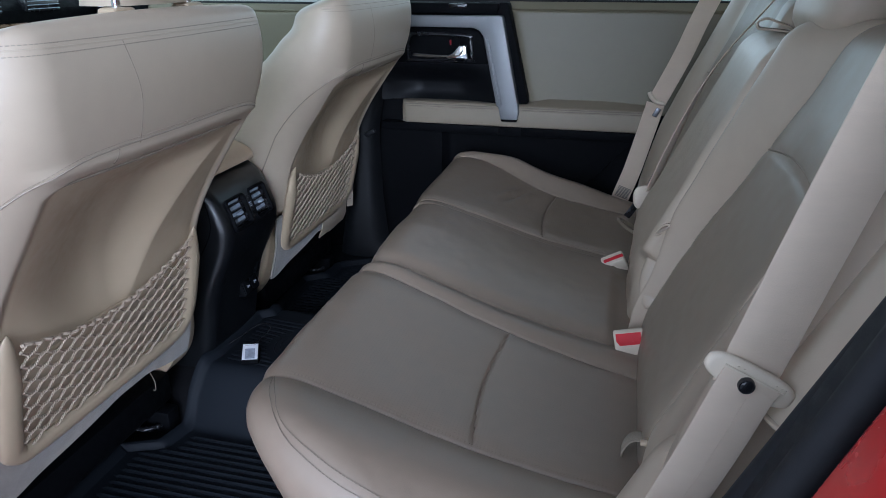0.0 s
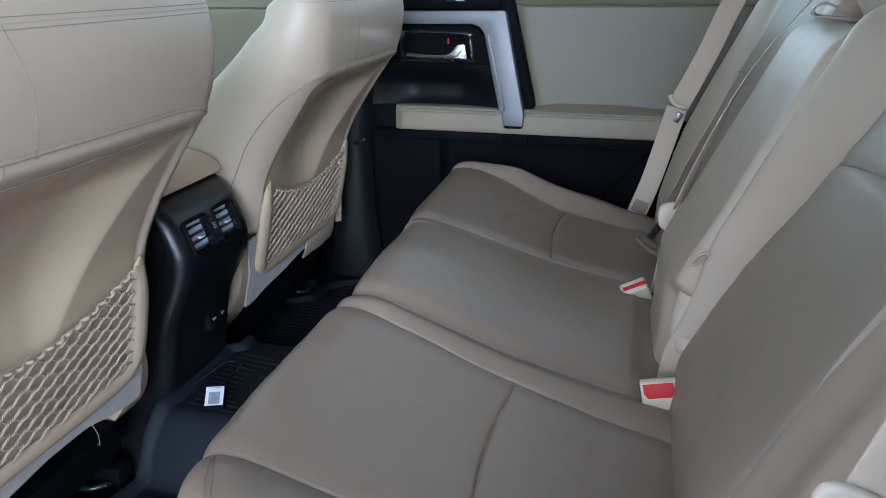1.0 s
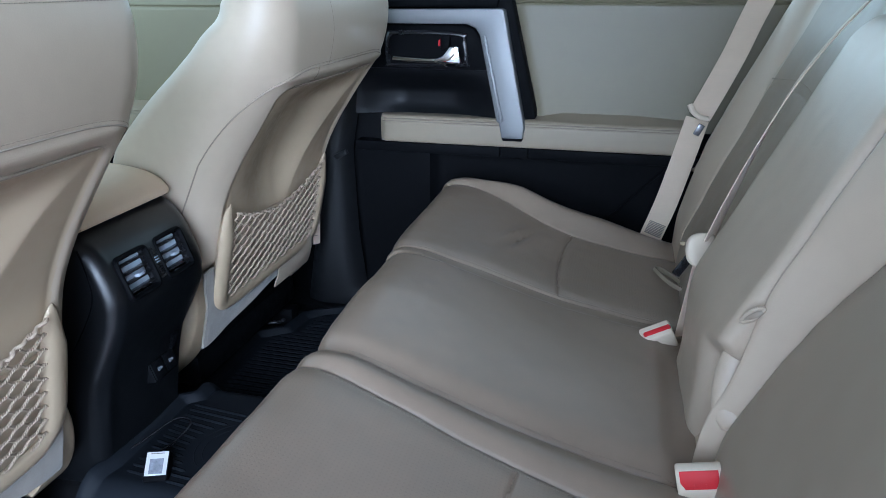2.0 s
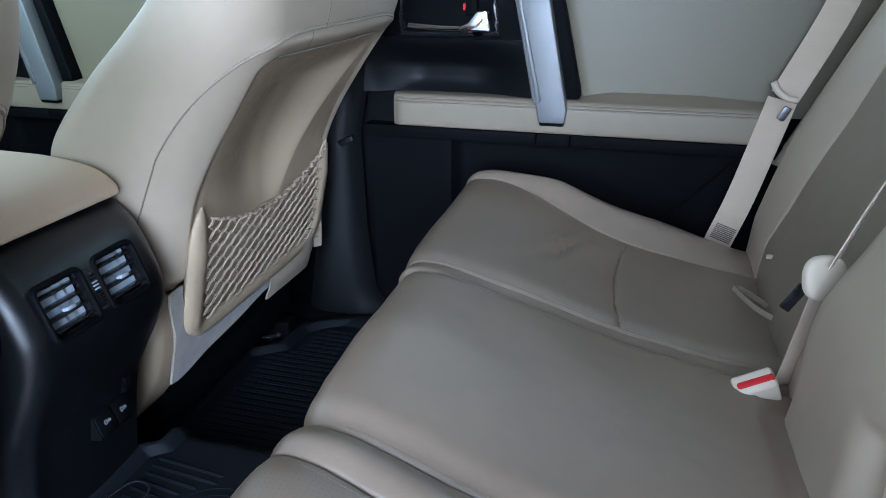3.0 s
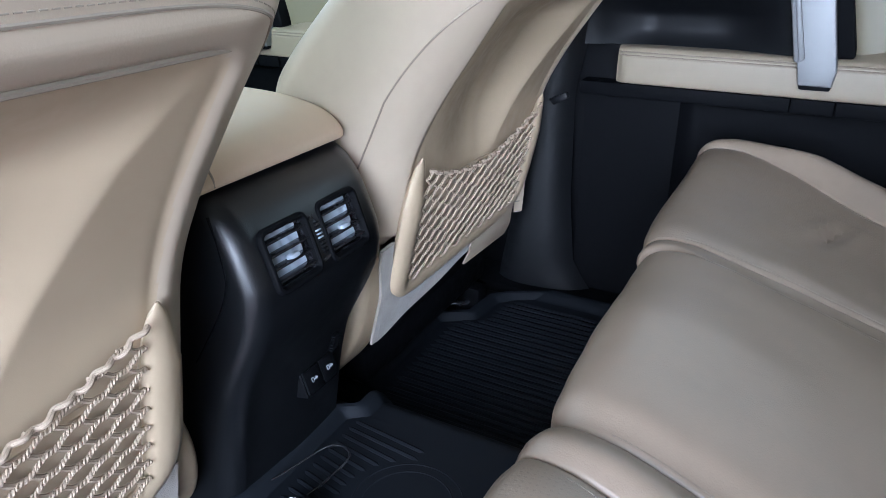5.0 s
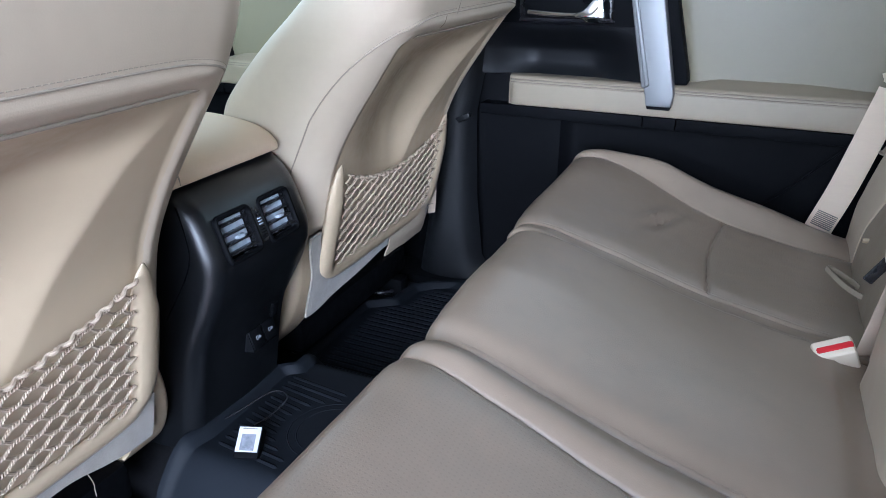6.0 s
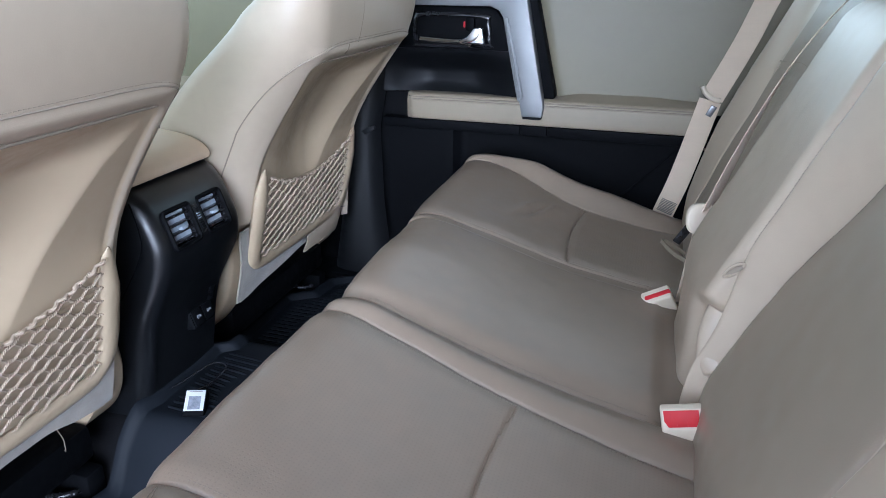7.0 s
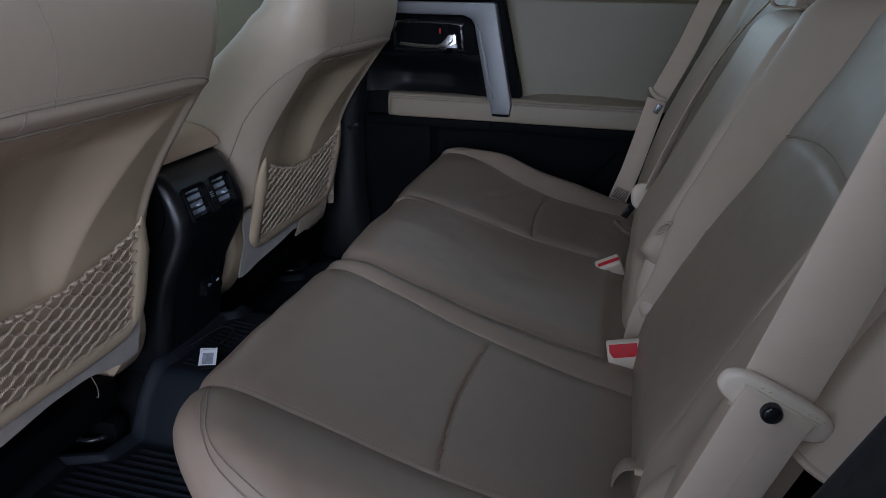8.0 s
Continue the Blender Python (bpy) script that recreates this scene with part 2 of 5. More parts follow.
RUBBER = material("rubber_mat", (0.0088, 0.0108, 0.0145), 0.6, grain=900, bump=0.2, vary=0.12, patch=3, spec=0.12, rough_vary=0.05)
CARPET = material("carpet", (0.004, 0.004, 0.005), 0.95, grain=1500, bump=1.0, vary=0.3, spec=0.15, depth=0.002)
SILVER = material("satin_silver", (0.195, 0.199, 0.205), 0.48, metal=0.5, grain=2000, bump=0.06, vary=0.02, rough_vary=0.02)
CHROME = material("chrome", (0.85, 0.86, 0.88), 0.08, metal=1.0, bump=0.0, vary=0.02, rough_vary=0.03)
WEB = material("webbing", (0.56, 0.455, 0.34), 0.75, grain=700, bump=0.6, vary=0.05, stretch=(1, 1, 5), sheen=0.2)
CORD = material("net_cord", (0.36, 0.288, 0.215), 0.95, spec=0.15, grain=900, bump=0.8, vary=0.08)
FELT = material("felt", (0.28, 0.245, 0.205), 0.95, grain=900, bump=1.0, vary=0.2, patch=40, sheen=0.3)
PALE = material("pale_plastic", (0.58, 0.50, 0.385), 0.5, grain=900, bump=0.05, vary=0.03)
RED_BUTTON = material("red_plastic", (0.46, 0.018, 0.024), 0.5, spec=0.25, bump=0.03, vary=0.05)
PAINT = material("red_paint", (0.55, 0.010, 0.014), 0.3, bump=0.0, vary=0.05, coat=1.0, metal=0.1)
SEAL = material("rubber_seal", (0.014, 0.0145, 0.016), 0.7, spec=0.25, grain=500, bump=0.3, vary=0.2)
STEEL = material("steel", (0.2, 0.2, 0.21), 0.4, metal=1.0, vary=0.15, patch=40)
GREY_TAPE = material("grey_tape", (0.28, 0.235, 0.175), 0.8, grain=700, bump=0.8, vary=0.1, stretch=(1, 6, 1))
LABEL = material("paper_label", (0.52, 0.52, 0.54), 0.6, bump=0.05, vary=0.02)
INK = material("grey_ink", (0.15, 0.135, 0.12), 0.7, bump=0.0, vary=0.1)
WHITE_MARK = material("white_marking", (0.30, 0.32, 0.34), 0.6, bump=0.0, vary=0.02)
HEADLINER = material("headliner", (0.5, 0.48, 0.44), 0.95, grain=700, bump=0.6, vary=0.05)
ASPHALT = material("concrete", (0.24, 0.235, 0.225), 0.9, grain=120, bump=0.6, vary=0.15, patch=1.5, depth=0.004)


def glass(name, colour):
    """Thin tinted pane: what passes through it takes its colour, and it mirrors a little."""
    m = bpy.data.materials.new(name)
    m.use_nodes = True
    t = m.node_tree
    t.nodes.remove(t.nodes["Principled BSDF"])
    clear, gloss, mix = t.nodes.new("ShaderNodeBsdfTransparent"), t.nodes.new("ShaderNodeBsdfGlossy"), t.nodes.new("ShaderNodeMixShader")
    clear.inputs["Color"].default_value = (*colour, 1)
    gloss.inputs["Roughness"].default_value = 0.01
    mix.inputs[0].default_value = 0.06
    t.links.new(clear.outputs[0], mix.inputs[1]), t.links.new(gloss.outputs[0], mix.inputs[2])
    t.links.new(mix.outputs[0], t.nodes["Material Output"].inputs["Surface"])
    return m


TINTED = glass("tinted_glass", (0.93, 0.98, 0.925))

# ---- the car's shell ----
CY = -0.03  # the car's middle line
ground = prism([(-60, -60), (60, -60), (60, 60), (-60, 60)], -0.62, -0.60, axis="z")
structure("ground", ground, ASPHALT, "pale concrete ground under the car")


def tunnel(y):
    """The height of the floor across the car: flat foot wells and a raised tunnel."""
    return 0.105 * (1 - smooth(0.115, 0.205, abs(y - CY)))


ys = list(np.linspace(-0.72, 0.68, 90))
structure("floor", sheet(lambda u, v: (u, v, tunnel(v) - 0.012), list(np.linspace(-2.0, 0.35, 12)), ys, 0.03), CARPET, "black carpeted car floor with a raised tunnel")
structure("cargo_floor", rbox((1.1, CY, 0.2), (1.5, 1.4, 0.04), 0.005), CARPET, "black carpeted cargo floor behind the rear seat")
structure("roof", rbox((0.42, CY, 1.24), (2.86, 1.36, 0.05), 0.02), HEADLINER, "beige fabric headliner under the roof")
structure("wall_rear", rbox((1.86, CY, 0.35), (0.06, 1.5, 0.8), 0.02), BLACK, "black tailgate lining")
structure("wall_front", rbox((-2.02, CY, 0.3), (0.06, 1.5, 0.84), 0.02), BLACK, "black bulkhead below the windscreen")
for side, y in (("far", 0.775), ("near", -0.835)):
    structure("quarter_panel_" + side, rbox((1.12, y, 0.37), (1.46, 0.07, 0.78), 0.01), BLACK, "black lining beside the cargo floor")
    structure("roof_rail_" + side, rbox((0.42, 0.72 * (1 if y > 0 else -1) + CY, 1.19), (2.9, 0.09, 0.09), 0.02), HEADLINER, "beige lining along the roof edge")
    structure("pillar_rear_" + side, prism([(0.42, 0.7), (0.66, 0.7), (0.74, 1.21), (0.55, 1.21)], y - 0.03, y + 0.03, 0.008), HEADLINER, "beige rear pillar lining")
    structure("pillar_front_" + side, prism([(-2.0, 0.7), (-1.88, 0.7), (-0.98, 1.21), (-1.10, 1.21)], y - 0.03, y + 0.03, 0.008), HEADLINER, "beige windscreen pillar lining")
structure("pillar_centre_far", prism([(-0.79, 0.76), (-0.66, 0.76), (-0.58, 1.21), (-0.69, 1.21)], 0.745, 0.80, 0.008), HEADLINER, "beige upper centre pillar lining")
structure("pillar_centre_near", prism([(-0.79, -0.2), (-0.70, -0.2), (-0.58, 1.21), (-0.69, 1.21)], -0.86, -0.78, 0.01), PAINT, "red painted centre pillar")
structure("sill_near", rbox((-0.3, -0.80, -0.05), (0.95, 0.16, 0.10), 0.02), PAINT, "red painted door sill")
structure("sill_far", rbox((-0.8, 0.735, -0.035), (2.3, 0.17, 0.09), 0.015), BLACK, "black plastic sill trim")

PRIVACY = glass("privacy_glass", (0.34, 0.37, 0.34))
for side, y in (("far", 0.775), ("near", -0.835)):
    structure("quarter_glass_" + side, prism([(0.67, 0.76), (1.83, 0.76), (1.70, 1.15), (0.745, 1.15)], y - 0.004, y + 0.004, 0.001), PRIVACY, "dark privacy glass beside the cargo space")
REAR = glass("rear_glass", (0.60, 0.64, 0.60))
structure("rear_glass", prism([(1.84, 0.75), (1.85, 0.75), (1.79, 1.21), (1.78, 1.21)], CY - 0.66, CY + 0.66), REAR, "tinted glass of the tailgate")

structure("windscreen", prism([(-1.96, 0.76), (-1.95, 0.75), (-1.04, 1.20), (-1.05, 1.21)], CY - 0.70, CY + 0.70), TINTED, "greenish tinted windscreen")
structure("front_door_near", rbox((-1.38, -0.845, 0.33), (1.22, 0.06, 0.78), 0.012), BLACK, "black lining of the closed driver's door")
structure("front_window_near", prism([(-1.80, 0.72), (-0.74, 0.72), (-0.63, 1.17), (-1.02, 1.17)], -0.850, -0.846), TINTED, "greenish tinted window of the driver's door")
structure("pillar_core_far", rbox((-0.71, 0.775, 0.36), (0.24, 0.07, 0.82), 0.01), BLACK, "black core of the centre pillar")


# centre pillar trim on the far side: a black moulding that widens into a foot
def pillar(u, v):
    x0, x1 = np.interp(u, [0, 0.06, 0.2, 0.40, 0.60, 0.78], [-0.80, -0.79, -0.765, -0.755, -0.735, -0.70]), np.interp(u, [0, 0.06, 0.2, 0.40, 0.60, 0.78], [-0.60, -0.645, -0.66, -0.665, -0.63, -0.59])
    out = 0.03 * (1 - abs(2 * v - 1) ** 3)
    return (x0 + (x1 - x0) * v, 0.69 - out + 0.02 * v + 0.03 * smooth(0.4, 0.8, u), u)


structure("pillar_trim_far", sheet(pillar, list(np.linspace(0.0, 0.78, 24)), list(np.linspace(0, 1, 18)), -0.012), PILLAR, "black moulded centre pillar trim")
solo("pillar_clip", prism([(-0.70, 0.395), (-0.668, 0.41), (-0.664, 0.40), (-0.69, 0.385)], 0.666, 0.680, 0.002), PILLAR, "small black clip on the pillar trim", "clip", (-0.68, 0.66, 0.39))

# the rear edge of the open doorway: painted jamb and two rubber seals
edge = lambda z: 0.107 + 0.36 * (z - 0.608)
bend = [(edge(z) - 0.06 * smooth(0.35, -0.1, z), z) for z in np.linspace(-0.15, 1.18, 26)]
jamb = [*bend, (1.9, 1.18), (1.9, -0.15)]
structure("doorway_jamb", prism(jamb, -0.985, -0.895, 0.006), PAINT, "glossy red painted rear doorway jamb")
inner_edge = [(x + 0.024, z) for x, z in bend]
structure("jamb_flange", prism([*inner_edge, (0.6, 1.18), (0.6, -0.15)], -0.893, -0.80, 0.004), SEAL, "black flange behind the doorway jamb")
seal = [(x + 0.010, -0.868, z) for x, z in bend]
solo("door_seal", tube(seal, 0.0115, 12), SEAL, "black rubber door seal along the doorway", "seal", seal[0])
seal = [(0.106 + 0.41 * (z - 0.52) - 0.06 * smooth(0.35, -0.1, z), -0.80, z) for z in np.linspace(-0.1, 1.18, 26)]
solo("inner_seal", tube(seal, 0.0105, 12), SEAL, "black rubber inner seal along the doorway", "seal", seal[0])
trim = [(0.130 + 0.42 * (z - 0.52) - 0.06 * smooth(0.35, -0.1, z), z) for z in np.linspace(-0.1, 0.70, 20)]
structure("doorway_trim", prism([*trim, (0.45, 0.70), (0.45, -0.1)], -0.79, -0.75, 0.004), BLACK, "black plastic wheel arch lining at the doorway")


# ---- doors of the far side ----
def build_door(base):
    door = thing("rear_door", "closed rear door with beige padded panels, black pocket and silver pull", "car door", base)
    part("door_shell", prism([(-0.655, 0.02), (-0.62, -0.03), (0.0, -0.03), (0.16, 0.18), (0.44, 0.42), (0.46, 0.748), (-0.655, 0.748)], 0.758, 0.81, 0.006), BLACK, door, "black inner door shell")
    # padded upper panel with a seam below the window line
    def upper(u, v):
        x = np.interp(u, [0.47, 0.752], [-0.234, -0.302]) * (1 - v) + 0.45 * v
        roll = 0.014 * smooth(0.736, 0.752, u)
        seam = 0.0035 * dip(u - 0.731, 0.0022)
        lap = 0.006 * dip(v, 0.012)
        return (x, 0.742 + roll + seam + lap + 0.0018 * math.sin(4 * v + 9 * u), u)
    part("upper_panel", sheet(upper, spread(0.47, 0.753, 46, (0.731,)), list(np.linspace(0, 1, 60)), -0.02), DIM_VINYL, door, "padded beige upper panel")
    # armrest: face, rolled top edge with a double seam, top sloping back to the panel
    prof = catmull([(0.712, 0.427), (0.700, 0.429), (0.697, 0.436), (0.697, 0.462), (0.698, 0.478), (0.703, 0.487), (0.713, 0.491), (0.73, 0.498), (0.752, 0.508)], 6)
    def rest(u, v):
        y, z = prof[int(round(u))]
        x = -0.592 + (0.090 + 0.592) * v
        e = min(v * 0.682, (1 - v) * 0.682)
        y += 0.010 * (1 - smooth(0, 0.014, e)) + 0.0018 * (dip(z - 0.4815, 0.0012) + dip(z - 0.4765, 0.0012)) * (z < 0.49)
        z = z if z < 0.49 else 0.49 + (z - 0.49) * smooth(-0.26, -0.17, x) * (1 - 0.55 * smooth(-0.05, 0.1, x))
        return (x, y, z)
    part("armrest", sheet(rest, list(range(len(prof))), spread(0, 1, 70, (0.0, 1.0), 0.004), -0.02), DIM_LEATHER, door, "padded beige armrest with a double seam")
    for z in (0.4815, 0.4765):
        part("seam", tube([(x, 0.6983 + 0.0035 * smooth(0.478, 0.485, z), z) for x in np.linspace(-0.585, 0.08, 30)], 0.0008, 6), DARK_THREAD, door, "thin dark seam along the armrest edge")
    # black band below the armrest with two seams in it
    for x0, x1 in ((-0.655, -0.312), (-0.310, -0.249), (-0.247, 0.13)):
        part("lower_band", prism([(x0, 0.404), (x1, 0.404), (x1, 0.4265), (x0, 0.4265)], 0.703, 0.76, 0.002), BLACK, door)
    def low(u, v):
        x = -0.65 + (0.30 + 0.65) * v
        proud = 0.030 * smooth(-0.462, -0.486, x) + 0.018 * smooth(-0.08, 0.02, x) + 0.012 * smooth(0.10, 0.0, u)
        return (x, 0.757 - proud, u)
    part("lower_panel", sheet(low, list(np.linspace(-0.02, 0.404, 30)), list(np.linspace(0, 1, 80)), -0.012), BLACK, door, "black plastic lower door panel")
    # recessed hand pocket above the armrest
    def pocket(u, v):
        z = 0.49 + (0.592 - 0.49) * u
        x = -0.652 + (-0.318 - 0.02 * u + 0.652) * v
        deep = 0.042 * smooth(-0.04, 0.36, v) * smooth(1.04, 0.66, v) * smooth(1.0, 0.45, u) * smooth(-0.5, 0.3, u)
        lip = 0.008 * (1 - smooth(0.0, 0.16, v))
        return (x, 0.712 + deep - lip, z)
    part("hand_pocket", sheet(pocket, list(np.linspace(0, 1, 20)), list(np.linspace(0, 1, 36)), -0.01), GRAINED, door, "black recessed hand pocket")
    # latch bezel: a dark surround with a cup
    part("latch_surround", prism([(-0.64, 0.588), (-0.338, 0.588), (-0.36, 0.655), (-0.378, 0.680), (-0.40, 0.688), (-0.64, 0.688)], 0.716, 0.755, 0.004), BLACK, door, "black latch surround")
    def ring(o, y):
        return [(x, y, z) for x, z in catmull([(-0.575 + o, 0.606 + o), (-0.56 + o, 0.597 + o), (-0.40 - o, 0.599 + o), (-0.388 - o, 0.608 + o), (-0.392 - o, 0.655 - o), (-0.405 - o, 0.672 - o), (-0.545 + o, 0.674 - o), (-0.572 + o, 0.665 - o)], 6, True)]
    part("bezel", loft([ring(0, 0.720), ring(0, 0.708), ring(0.003, 0.7055), ring(0.007, 0.7055), ring(0.009, 0.709), ring(0.009, 0.742)], False), GLOSS, door, "dark glossy bezel round the latch")
    cup = ring(0.009, 0.735)
    part("latch_cup", prism([(p[0], p[2]) for p in cup], 0.714, 0.718), BLACK, door, "dark cup behind the latch lever")
    # chrome lever: thin at the front, a raised grip at the rear
    lever = catmull([(-0.556, 0.616), (-0.50, 0.613), (-0.46, 0.613), (-0.432, 0.618), (-0.408, 0.622)], 6)
    rings = []
    for k, (x, z) in enumerate(lever):
        s = k / (len(lever) - 1)
        h, d = 0.0056 + 0.016 * smooth(0.5, 0.9, s), 0.007 + 0.006 * s
        rings.append([(x + h * 0.25 * math.sin(a), 0.700 - 0.006 * s + d * math.cos(a) * 0.7, z + h * math.sin(a)) for a in np.linspace(0, 2 * math.pi, 14, endpoint=False)])
    part("latch_lever", loft(rings), CHROME, door, "polished chrome latch lever")
    part("latch_grip", prism([(-0.462, 0.614), (-0.440, 0.622), (-0.424, 0.643), (-0.406, 0.645), (-0.398, 0.612), (-0.402, 0.607), (-0.455, 0.608)], 0.684, 0.697, 0.004, 3), CHROME, door, "polished chrome grip of the latch")
    part("lock_slider", rbox((-0.438, 0.708, 0.650), (0.022, 0.012, 0.030), 0.003), BLACK, door, "black lock slider")
    part("lock_mark", rbox((-0.451, 0.7065, 0.649), (0.005, 0.008, 0.013), 0.002), RED_BUTTON, door, "red lock marking")
    # window switch ledge
    part("switch_ledge", prism([(-0.655, 0.722), (-0.325, 0.722), (-0.319, 0.751), (-0.655, 0.751)], 0.700, 0.76, 0.006), BLACK, door, "black switch ledge below the window")
    part("window_switch", prism([(-0.455, 0.738), (-0.405, 0.738), (-0.405, 0.749), (-0.455, 0.749)], 0.6965, 0.705, 0.002), GLOSS, door, "black window switch")
    part("switch_mark", prism([(-0.43, 0.7415), (-0.41, 0.7415), (-0.41, 0.7455), (-0.43, 0.7455)], 0.6958, 0.697), WHITE_MARK, door)
    # silver pull: one angled bar that turns into the band along the switch ledge
    part("pull_handle", prism([(-0.655, 0.690), (-0.385, 0.690), (-0.366, 0.682), (-0.357, 0.668), (-0.317, 0.487), (-0.312, 0.486), (-0.305, 0.452), (-0.259, 0.452), (-0.256, 0.476), (-0.307, 0.718), (-0.315, 0.721), (-0.655, 0.718)], 0.680, 0.712, 0.004, 3), SILVER, door, "satin silver pull handle")
    part("pull_groove", prism([(-0.352, 0.668), (-0.345, 0.668), (-0.302, 0.492), (-0.310, 0.486)], 0.6772, 0.690, 0.0025), SILVER, door)
    part("pull_end", prism([(-0.303, 0.446), (-0.261, 0.446), (-0.259, 0.4535), (-0.305, 0.4535)], 0.682, 0.71, 0.002), BLACK, door, "black end cap of the pull")
    part("pull_backing", prism([(-0.322, 0.49), (-0.236, 0.49), (-0.2365, 0.505), (-0.298, 0.752), (-0.382, 0.752), (-0.37, 0.70)], 0.712, 0.757, 0.005), BLACK, door, "black moulding behind the pull")
    part("edge_trim", tube(catmull([(-0.085, 0.722, 0.262), (-0.048, 0.722, 0.292), (0.0, 0.722, 0.343), (0.052, 0.722, 0.398)], 6), 0.0025, 8), BLACK, door, "dark rubber edge at the door's rear corner")
    # window with a rubber lip
    part("window_lip", rbox((-0.1, 0.772, 0.752), (1.1, 0.012, 0.012), 0.003), SEAL, door, "black rubber lip under the window")
    part("window_pane", prism([(-0.66, 0.74), (0.45, 0.74), (0.53, 1.19), (-0.56, 1.19)], 0.786, 0.790), TINTED, door, "tinted window pane")
    return door


rear_door = build_door((-0.1, 0.76, 0.0))
front_door = copy_thing(rear_door, pose(-0.1 - 1.12, 0.77, -0.012))
front_door.name = "front_door"
tagged(front_door, "closed front passenger door with beige armrest and silver pull")


# ---- rear bench ----
TOP = np.array(catmull([(-0.30, 0.02), (-0.325, 0.11), (-0.354, 0.20), (-0.384, 0.275), (-0.402, 0.315), (-0.407, 0.338), (-0.392, 0.357), (-0.36, 0.361), (-0.32, 0.353), (-0.25, 0.332), (-0.144, 0.300), (-0.03, 0.276), (0.06, 0.262), (0.13, 0.25)], 10))
RUN = np.concatenate([[0], np.cumsum(np.linalg.norm(np.diff(TOP, axis=0), axis=1))])
run_at = lambda x: float(np.interp(x, TOP[70:, 0], RUN[70:]))


def top_at(s):
    p = np.array([np.interp(s, RUN, TOP[:, 0]), np.interp(s, RUN, TOP[:, 1])])
    q = np.array([np.interp(s + 0.004, RUN, TOP[:, 0]), np.interp(s + 0.004, RUN, TOP[:, 1])])
    o = np.array([np.interp(s - 0.004, RUN, TOP[:, 0]), np.interp(s - 0.004, RUN, TOP[:, 1])])
    t = (q - o) / np.linalg.norm(q - o)
    return p, np.array([-t[1], t[0]])


def cushion_lift(s, y, spec):
    """How far the cover stands off the plain profile."""
    y0, y1, r0, r1, seams, cross, swell = spec
    up = swell(s, y) + 0.0015 * noise.noise((s * 14, y * 14, 0.3)) + 0.0006 * noise.noise((s * 45, y * 38, 1.7))
    for e, r in ((y - y0, r0), (y1 - y, r1)):
        if e < r < 0.05:
            up -= r - math.sqrt(max(0.0, r * r - (r - max(e, 0)) ** 2))
    front = smooth(0.20, 0.36, s)
    for m in seams:
        up -= 0.0034 * dip(y - m, 0.0019) * front + 0.004 * dip(y - m, 0.014) * front
    if cross:
        c = run_at(-0.128) - 0.012 * math.sin(math.pi * (y - cross[0]) / (cross[1] - cross[0]))
        ends = smooth(cross[0], cross[0] + 0.012, y) * smooth(cross[1], cross[1] - 0.012, y)
        up -= ends * (0.004 * dip(s - c, 0.0018) + 0.0018 * dip(s - c, 0.010))
    return up


def edge_drop(y, spec):
    """How far the cover falls away at the bench's outer side."""
    for e, r in ((y - spec[0], spec[2]), (spec[1] - y, spec[3])):
        if e < r and r > 0.05:
            return r - math.sqrt(max(0.0, r * r - (r - max(e, 0)) ** 2))
    return 0.0


def plan(x, y, z):
    """Rounds the bench's outer front corners and slants the split beside the middle seat."""
    e, r = (0.67 - y, 0.11) if y > 0 else (0.665 + y, 0.19)
    if e < r:
        turn = r - math.sqrt(max(0.0, r * r - (r - max(e, 0)) ** 2))
        x += turn * smooth(-0.02, -0.34, x)
    x += float(np.interp(y, (-0.60, -0.37, -0.20, -0.145, -0.140, -0.05, 0.10, 0.193, 0.199, 0.30, 0.54, 0.66), (0.0, -0.008, -0.004, 0.004, 0.009, 0.008, 0.006, 0.002, -0.008, -0.018, -0.018, -0.010))) * smooth(-0.24, -0.37, x)
    if y > 0.30:
        y += 0.098 * float(np.interp(y, (0.30, 0.527, 0.60, 0.668), (0.0, 1.0, 0.50, 0.0))) * smooth(-0.12, -0.37, x)
    slant = float(np.interp(y, (-0.42, -0.30, -0.20, -0.142, -0.05), (0.0, 0.08, 0.16, 0.075, 0.0)))
    return (x, y - slant * (x + 0.18), z)


def cushion(parent, name, label, spec, inset=None):
    y0, y1, r0, r1, seams, cross, swell = spec
    ss = spread(0.0, RUN[-1], 110, (run_at(-0.128), run_at(-0.14)) if cross else (), 0.002)
    yy = spread(y0, y1, int((y1 - y0) / 0.008), seams, 0.0016)
    yy = sorted(set([y0, y0 + r0 * 0.02, y0 + r0 * 0.08, y0 + r0 * 0.2, y0 + r0 * 0.4, y0 + r0 * 0.7, y1 - r1 * 0.7, y1 - r1 * 0.4, y1 - r1 * 0.2, y1 - r1 * 0.08, y1 - r1 * 0.02, y1] + [y for y in yy if y0 + r0 < y < y1 - r1] + list(np.linspace(y0 + r0 * 0.5, y0 + r0, 4)) + list(np.linspace(y1 - r1, y1 - r1 * 0.5, 4))))
    yy = [yy[0]] + yy + [yy[-1]]
    last = len(yy) - 1

    def f(i, j):
        s, y = ss[int(i)], yy[int(j)]
        p, n = top_at(s)
        up = cushion_lift(s, y, spec)
        q = p + n * up
        x, yp, z = plan(q[0], y, q[1] - edge_drop(y, spec))
        if j in (0, last):
            z -= 0.12
        return (x, yp, z)
    pick = None
    if inset:
        pick = lambda i, j: 1 if inset[0] < yy[int(j)] < inset[1] - 0.001 and ss[int(i)] > 0.18 else 0
    return part(name, sheet(f, list(range(len(ss))), list(range(len(yy))), 0.004, pick), [SEAT_SHADED, PERFORATED_SHADED], parent, label)


